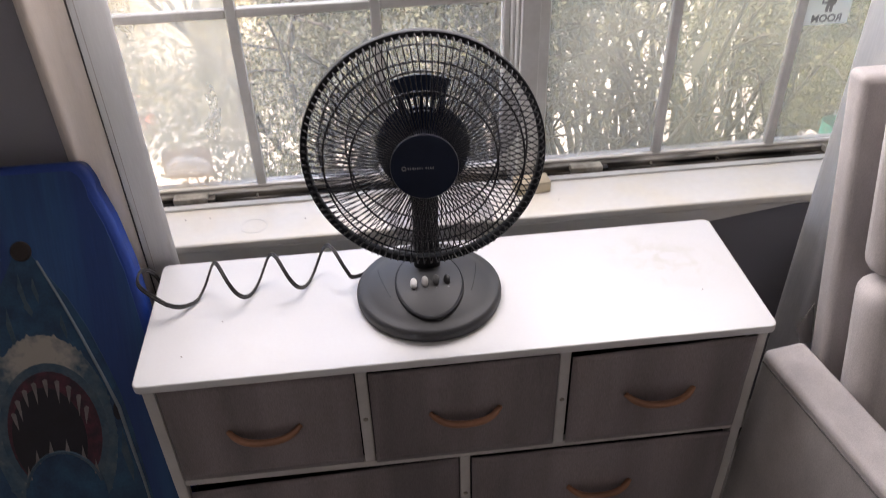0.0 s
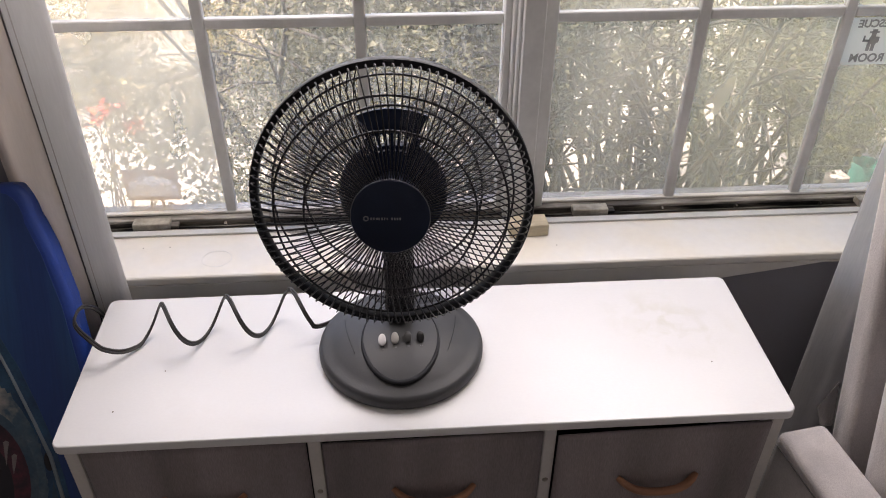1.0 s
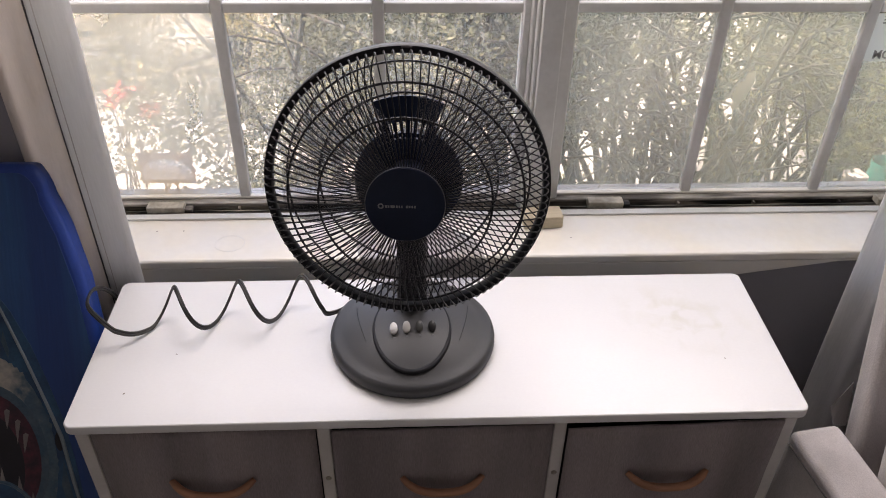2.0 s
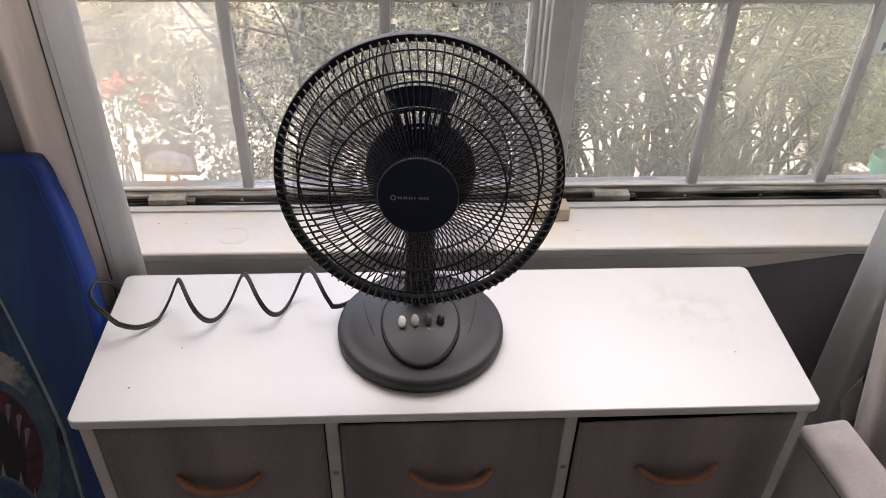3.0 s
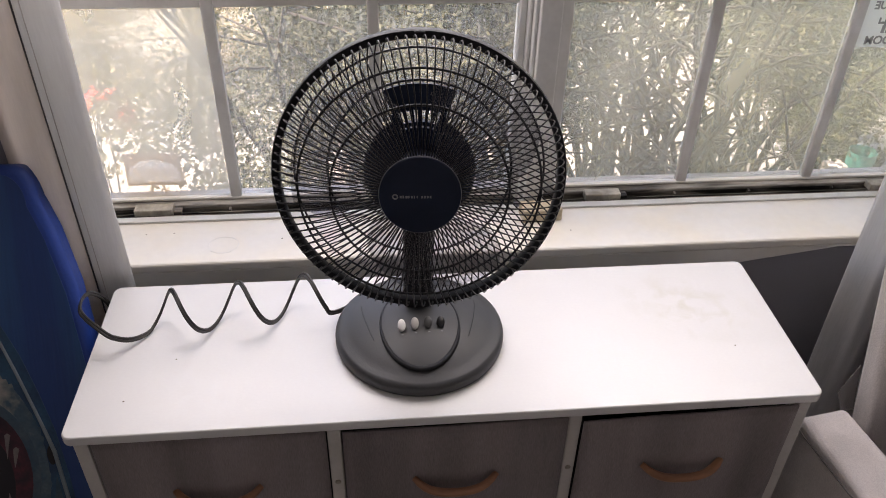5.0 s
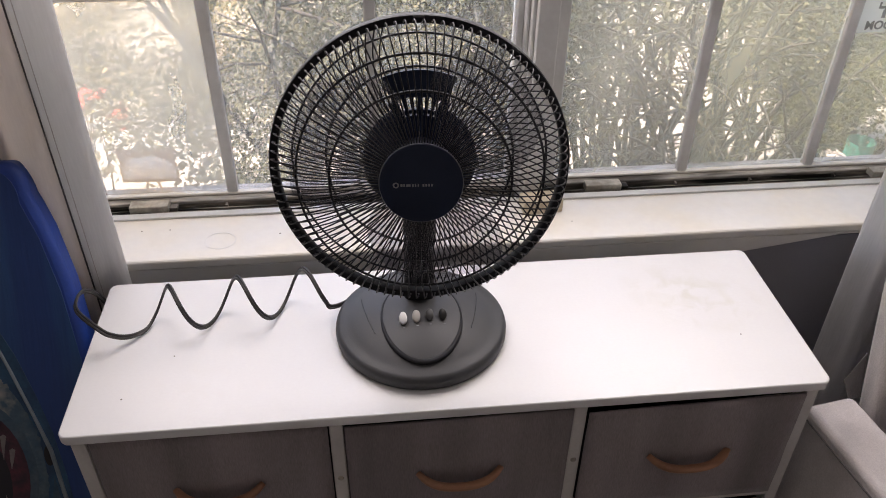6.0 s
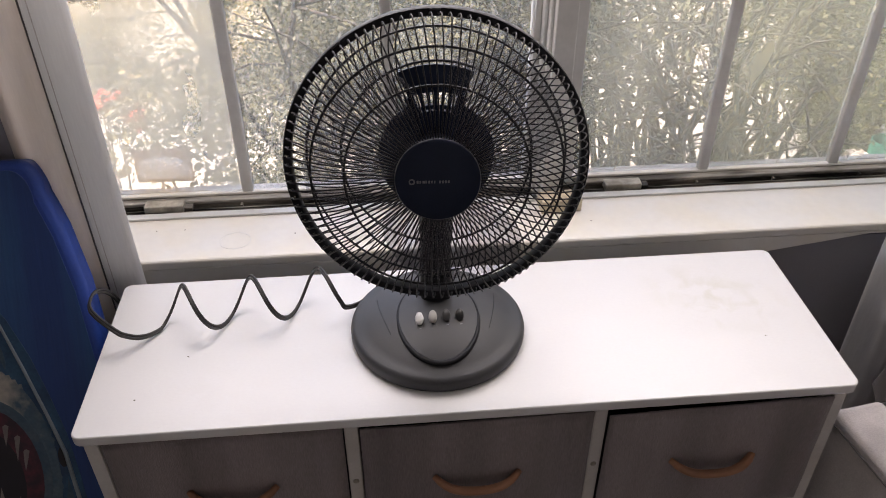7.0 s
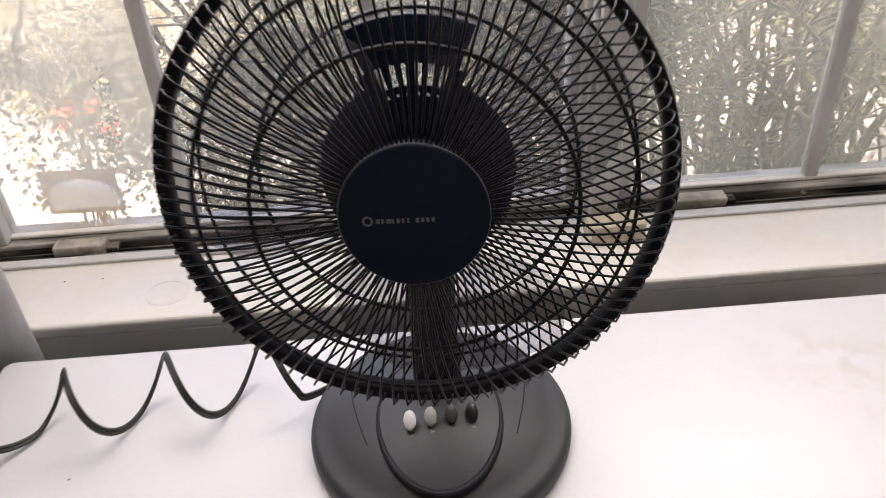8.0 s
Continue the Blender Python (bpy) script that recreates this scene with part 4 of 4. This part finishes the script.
for k in range(6):
    a = radians(150 - 24 * k)
    x, y = 0.006 + 0.066 * math.cos(a), -0.141 + 0.090 * math.sin(a)
    part("tooth", flat([(x - 0.0045, y), (x + 0.0045, y), (x + 0.001, y + 0.026)], 0.0031, 0.0036), M_TOOTH, shark)
part("eye", flat(oval(0.113, 0.014, 0.007, 0.016), 0.0009, 0.0016), M_MAW, shark)
part("contour", Geo().tube([(0.022, 0.290, 0.001), (0.048, 0.225, 0.001), (0.075, 0.150, 0.001), (0.100, 0.075, 0.001), (0.117, 0.020, 0.001), (0.128, -0.05, 0.001), (0.140, -0.12, 0.001), (0.152, -0.21, 0.001), (0.162, -0.34, 0.001)], [0.0018, 0.002, 0.0024, 0.0026, 0.0032, 0.0032, 0.0026, 0.002, 0.001], 6), M_LEASH, shark, "pale printed contour line")
part("plug", Geo().lathe([(0, 0), (0.017, 0), (0.017, 0.003), (0.013, 0.005), (0, 0.005)], 24, cx=0.0, cy=0.308), M_PLUG, board, "dark leash plug")

# ---- armchair ----
chair = thing("armchair", "light grey upholstered armchair with box arms and tufted back", "armchair", at=pose(0.565, 0.07, 0, 0, 0, 9))


def soft_box(x0, x1, y0, y1, z0, z1, r, lean=0.0):
    g = Geo().box(x0, x1, y0, y1, z0, z1)
    if lean:
        g.v = [(x, y + lean * (z - z0), z) for x, y, z in g.v]
    return g


def cpart(n, geo, mat=M_CHAIR, r=0.02, **k):
    o = part(n, geo, mat, chair, bevel=r, segments=4, **k)
    return auto_smooth(o, 60)


cpart("arm", soft_box(-0.034, 0.048, -0.62, 0.0, 0.10, 0.582, 0.02), r=0.012, label="flat-topped padded arm")
cpart("arm", soft_box(0.64, 0.722, -0.62, 0.0, 0.10, 0.582, 0.02), r=0.012)
cpart("seat_base", soft_box(0.049, 0.639, -0.60, 0.02, 0.10, 0.30, 0.02))
cpart("seat_cushion", soft_box(0.052, 0.636, -0.62, -0.02, 0.302, 0.46, 0.04), r=0.04)
chair_inv = chair.matrix_world.inverted()


def bpart(n, *a, r=0.02, **k):
    o = cpart(n, soft_box(*a, 0.03, lean=0.26), r=r, **k)
    o.matrix_basis = chair_inv
    return o


bpart("backrest", 0.642, 1.22, -0.012, 0.035, 0.30, 1.03, r=0.012, label="leaning padded backrest")
bpart("back_cushion", 0.636, 1.19, -0.092, -0.014, 0.47, 0.755, r=0.032)
bpart("back_cushion", 0.645, 1.19, -0.070 + 0.0754, -0.014 + 0.0754, 0.760, 1.02, r=0.030)
for x in (-0.02, 0.64):
    for y in (-0.58, -0.06):
        part("leg", Geo().box(x, x + 0.05, y, y + 0.05, 0.0, 0.0995), M_BLACK, chair, bevel=0.004)
part("arm_seam", Geo().tube([(-0.0345, -0.61, 0.560), (-0.0345, -0.01, 0.560)], 0.0016, 6), M_PIPING, chair)
part("fabric_flap", Geo().grid(lambda u, v: (0.048 + 0.022 * u, 0.004 + 0.02 * v, 0.565 + 0.075 * v * (0.3 + 0.7 * u)), 6, 6), M_PIPING, chair, "dark loose lining flap", solid=0.002)

# ---- sticker on the glass, read from behind ----
stk = part("window_sticker", box(-0.0445, 0.0445, -0.0002, 0.0002, -0.042, 0.042), M_STICKER)
stk.matrix_world = pose(0.7805, 0.5360, 1.010)
tagged(stk, "faded white sticker seen from behind on the window glass", "sticker")


def lettering(word, x, z, size):
    cu = bpy.data.curves.new("word", 'FONT')
    cu.offset = 0.0006
    cu.body, cu.size, cu.align_x, cu.align_y, cu.extrude = word, size, 'CENTER', 'CENTER', 0.0002
    tmp = bpy.data.objects.new("word", cu)
    scene.collection.objects.link(tmp)
    bpy.context.view_layer.update()
    me = bpy.data.meshes.new_from_object(tmp.evaluated_get(bpy.context.evaluated_depsgraph_get()))
    bpy.data.objects.remove(tmp)
    me.materials.clear()
    me.materials.append(M_STICKERINK)
    o = new("lettering", me)
    o.parent = stk
    o.matrix_basis = pose(x, -0.0007, z, 90, 0, 180) @ Matrix.Diagonal((1, 1, -1, 1))
    return o


lettering("RESCUE", 0, 0.031, 0.0185)
lettering("ROOM", 0, -0.030, 0.0205)
fig = Geo()
for px, pz, hw, hh in ((0.000, 0.0165, 0.0085, 0.0015), (0.000, 0.0190, 0.0045, 0.0025), (0.000, 0.0120, 0.0040, 0.0038), (0.001, 0.0020, 0.0068, 0.0065), (-0.010, 0.0015, 0.0060, 0.0020),
                       (-0.0150, 0.0050, 0.0016, 0.0055), (-0.004, -0.0100, 0.0030, 0.0065), (0.004, -0.0100, 0.0030, 0.0065), (0.0098, 0.0030, 0.0018, 0.0050)):
    fig.box(px - hw, px + hw, -0.0012, -0.0006, pz - hh, pz + hh)
part("emblem", fig, M_STICKERINK, stk, "dark plain emblem")

# ---- outdoors ----
tagged(part("ground", Geo().grid(lambda u, v: (-120 + 240 * u, 0.60 + 240 * v ** 2.2, GROUND + (0.02 * noise.noise(Vector((u * 400, v * 90, 0))))), 120, 80), M_SOIL, smooth=True), "pale sunlit gravelly garden ground", "ground", kind="structure")


def leaf_cloud(g, rr, centre, radii, count, size, droop=0.0, keep=None):
    cx, cy, cz = centre
    for _ in range(count):
        while True:
            p = Vector((rr.uniform(-1, 1), rr.uniform(-1, 1), rr.uniform(-1, 1)))
            if p.length < 1 and noise.noise(p * 2.6 + Vector(centre)) > -0.12 - 0.3 * p.length:
                break
        q = Vector((cx + p.x * radii[0], cy + p.y * radii[1], cz + p.z * radii[2]))
        d = Vector((rr.gauss(0, 1), rr.gauss(0, 1), rr.gauss(0, 0.7) - droop)).normalized()
        s = d.cross(Vector((rr.gauss(0, 1), rr.gauss(0, 1), rr.gauss(0, 1)))).normalized()
        L = size * rr.uniform(0.6, 1.4)
        W = L * 0.30
        i = len(g.v)
        nrm = d.cross(s) * (W * 0.25)
        g.v += [tuple(q), tuple(q + d * L * 0.5 + s * W + nrm), tuple(q + d * L), tuple(q + d * L * 0.5 - s * W + nrm)]
        g.f += [(i, i + 1, i + 2), (i, i + 2, i + 3)]


def raw_mesh(ob_name, g, mat):
    me = bpy.data.meshes.new(ob_name)
    me.from_pydata(g.v, [], g.f)
    me.materials.append(mat)
    return me


def shrub(seed, x, y, height, spread, leaves, size, mat, label, stems=9, low=0.35, clumps=9, category="shrub", thick=0.016, foot=0.06):
    rr = random.Random(seed)
    s = thing("shrub", label, category, at=pose(x, y, GROUND))
    wood, tips = Geo(), []
    for k in range(stems):
        a = rr.uniform(0, 2 * math.pi)
        reach = spread * rr.uniform(0.4, 1.0)
        top = height * rr.uniform(0.65, 1.0)
        pts, rad = [], []
        bend = rr.uniform(-0.5, 0.5)
        fx, fy = foot * rr.uniform(-1, 1), foot * rr.uniform(-0.6, 0.6)
        for i in range(9):
            u = i / 8
            aa = a + bend * u
            pts.append((fx + reach * u ** 1.1 * math.cos(aa) + 0.08 * noise.noise(Vector((u * 4, seed, k * 1.7))), fy + reach * u ** 1.1 * math.sin(aa) * 0.8, top * (u ** 0.8)))
            rad.append(thick * (1 - u) + 0.003)
        wood.tube(pts, rad, 6)
        for i in (3, 4, 5, 6, 7):
            p = Vector(pts[i])
            for _ in range(2):
                d = Vector((rr.gauss(0, 1), rr.gauss(0, 1), rr.uniform(-0.2, 0.9))).normalized() * rr.uniform(0.15, 0.4)
                wood.tube([p, p + d * 0.5 + Vector((0, 0, 0.02)), p + d], [0.005, 0.0035, 0.0015], 5)
                tips.append(p + d)
        tips.append(Vector(pts[8]))
    part("branches", wood, M_BARK, s, "bare brown branches", smooth=True)
    crown = Geo()
    rr.shuffle(tips)
    tips = [t for t in tips if t.z > height * low][:clumps] or tips[:clumps]
    for t in tips:
        q = rr.uniform(0.14, 0.30) * spread * 1.2
        leaf_cloud(crown, rr, t, (q, q, q * 0.85), leaves // len(tips), size, 0.2)
    ob = new("crown", raw_mesh("crown", crown, mat))
    ob.parent = s
    return s


# dark fine-leaved shrub behind the middle panes, twiggy shrub behind the second window
shrub(3, -0.14, 1.40, 1.60, 0.62, 62000, 0.0150, M_LEAFDARK, "dense dark fine-leaved shrub outside the window", 16, 0.08, 64, foot=0.2)
shrub(8, 0.30, 1.75, 1.85, 0.50, 26000, 0.0120, M_LEAFDARK, "dense grey-green shrub outside the window", 12, 0.2, 40)
shrub(5, 0.82, 1.45, 1.50, 0.72, 10500, 0.0130, M_LEAF, "twiggy green shrub with arching bare branches", 30, 0.42, 70, thick=0.0105, foot=0.30)
shrub(21, 0.50, 1.62, 1.55, 0.62, 8500, 0.0130, M_LEAF, "twiggy green shrub with arching bare branches", 24, 0.42, 60, thick=0.0105, foot=0.24)
shrub(15, 1.12, 1.85, 1.80, 0.60, 8500, 0.0130, M_LEAF, "leafy olive-green shrub outside the window", 22, 0.40, 60, thick=0.010, foot=0.25)
shrub(17, 1.48, 1.62, 1.60, 0.44, 56000, 0.0130, M_LEAFOLIVE, "dense olive-green shrub close outside the window", 9, 0.04, 60, foot=0.15)
shrub(6, 1.95, 2.25, 1.90, 0.72, 40000, 0.0142, M_LEAFOLIVE, "tall leafy green shrub outside the window", 28, 0.10, 64)
shrub(7, 2.02, 1.65, 1.70, 0.62, 30000, 0.0142, M_LEAFOLIVE, "leafy olive-green shrub outside the window", 12, 0.1, 36)
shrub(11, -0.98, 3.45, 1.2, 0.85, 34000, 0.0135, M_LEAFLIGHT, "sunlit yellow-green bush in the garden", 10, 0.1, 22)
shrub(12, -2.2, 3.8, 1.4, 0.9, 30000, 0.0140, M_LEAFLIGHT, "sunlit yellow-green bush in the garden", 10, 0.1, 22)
shrub(13, 0.3, 4.2, 2.0, 1.1, 16000, 0.028, M_LEAF, "tall green bush at the garden's edge", 10, 0.3, 26)
shrub(14, 2.9, 3.8, 2.2, 1.2, 16000, 0.028, M_LEAF, "tall green bush at the garden's edge", 10, 0.1, 26)

# sapling with red leaves
sap = thing("sapling", "thin sapling with a few red leaves and green ones", "sapling", at=pose(-1.04, 1.75, GROUND))
rr = random.Random(21)
wood = Geo()
for k in range(8):
    a, reach = rr.uniform(-1.2, 1.8), rr.uniform(0.05, 0.34)
    top = rr.uniform(0.6, 1.05)
    wood.tube([(reach * (i / 6) ** 1.4 * math.cos(a) + 0.025 * math.sin(k + i * 0.9), reach * (i / 6) ** 1.4 * math.sin(a) * 0.6, top * i / 6) for i in range(7)], [0.0042 - 0.0005 * i for i in range(7)], 5)
part("branches", wood, M_BARK, sap, smooth=True)
lg = Geo()
leaf_cloud(lg, rr, (0.06, 0, 0.60), (0.24, 0.16, 0.20), 240, 0.028, 0.3)
ob = new("crown", raw_mesh("crown", lg, M_LEAFLIGHT))
ob.parent = sap
for cx, cz in ((0.116, 0.770), (0.205, 0.735)):
    g = Geo()
    leaf_cloud(g, rr, (cx, -0.20, cz), (0.026, 0.014, 0.018), 17, 0.048, 0.5)
    ob = new("red_leaves", raw_mesh("red_leaves", g, M_LEAFRED))
    ob.parent = sap
    ob["label"] = "bright red drooping leaves"

# leaf litter
lit = Geo()
rr = random.Random(31)
for _ in range(1400):
    x, y = rr.uniform(-4, 4), 0.7 + 5.5 * rr.random() ** 1.2
    a, L = rr.uniform(0, 6.28), rr.uniform(0.014, 0.034)
    d, s = Vector((math.cos(a), math.sin(a), rr.uniform(-0.2, 0.5))), Vector((-math.sin(a), math.cos(a), rr.uniform(-0.3, 0.3))) * 0.4
    q = Vector((x, y, GROUND + 0.025))
    i = len(lit.v)
    lit.v += [tuple(q - d * L * 0.5), tuple(q + s * L * 0.5), tuple(q + d * L * 0.5), tuple(q - s * L * 0.5)]
    lit.f.append((i, i + 1, i + 2, i + 3))
tagged(new("leaf_litter", raw_mesh("leaf_litter", lit, M_LITTER)), "dry pale fallen leaves scattered over the ground", "leaf litter", kind="stuff")

# low plants spreading over the far ground
cover = Geo()
rr = random.Random(47)
for _ in range(520):
    x, y = rr.uniform(-4.2, 0.4), rr.uniform(3.08, 5.0)
    leaf_cloud(cover, rr, (x, y, GROUND + 0.06), (0.17, 0.17, rr.uniform(0.06, 0.15)), 190, 0.0135, -0.2)
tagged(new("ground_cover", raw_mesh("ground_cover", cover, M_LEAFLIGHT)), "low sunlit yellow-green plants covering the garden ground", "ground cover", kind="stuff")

# plaque on two short legs on the outer ledge
plq = thing("garden_plaque", "small weathered wooden plaque with cream arch on short legs", "plaque", at=pose(-0.491, 0.578, 0.6868, 6, 3, 3) @ Matrix.Diagonal((1.03, 1.0, 1.08, 1.0)))
arc = [(0.044 * math.cos(radians(a)), 0.050 + 0.028 * math.sin(radians(a))) for a in range(0, 181, 12)]
edge = Geo()
for (xa, za), (xb, zb) in zip(arc[:-1], arc[1:]):
    edge.prism([(xa, za), (xb, zb), (xb * 1.07, 0.088), (xa * 1.07, 0.088)], -0.002, 0.002)
edge.box(-0.047, 0.047, -0.002, 0.002, 0.026, 0.0305).box(-0.047, -0.0441, -0.002, 0.002, 0.0305, 0.060).box(0.0441, 0.047, -0.002, 0.002, 0.0305, 0.060)
part("board", edge, M_PLAQUE, plq)
sheet = Geo()
sheet.v = [(x, 0.0, z) for x, z in [(-0.044, 0.0305), (0.044, 0.0305), *arc]]
sheet.f = [tuple(range(len(sheet.v)))]
part("cream_arch", sheet, M_PLAQUE2, plq, "thin cream arch glowing with daylight")
for x in (-0.006, 0.010):
    part("leg", Geo().tube([(x, 0, 0.030), (x * 1.6, 0, 0.0)], 0.0022, 6), M_PLAQUE, plq)

# things standing in the garden past the second window
tub = part("planter", Geo().lathe([(0.0, 0), (0.10, 0), (0.13, 0.22), (0.135, 0.24), (0.125, 0.24), (0.11, 0.20), (0.0, 0.19)], 28), M_TEAL, smooth=True)
tub.matrix_world = pose(1.365, 1.26, GROUND) @ Matrix.Diagonal((0.30, 0.30, 2.85, 1.0))
tagged(tub, "tall narrow teal plastic planter standing on the ground", "planter")
pb = part("garden_post", rounded_slab(-0.026, 0.026, -0.026, 0.026, 0, 0.67, 0.006), M_PALEBOX, bevel=0.005)
pb.matrix_world = pose(1.262, 1.22, GROUND, 0, 0, 12)
tagged(pb, "narrow pale post standing in the garden", "post")

# fence closing the garden
fence = thing("fence", "brown timber fence at the back of the garden", "fence", at=pose(0, 5.2, GROUND))
bmesh_board = Geo().box(-0.068, 0.068, -0.01, 0.01, 0.05, 1.9).mesh("board", M_SIDING)
for k in range(60):
    b = part("board", bmesh_board, M_SIDING, fence)
    b.matrix_basis = pose(-4.3 + 0.145 * k, 0.004 * math.sin(k * 2.1), 0.01 * math.sin(k * 1.3))
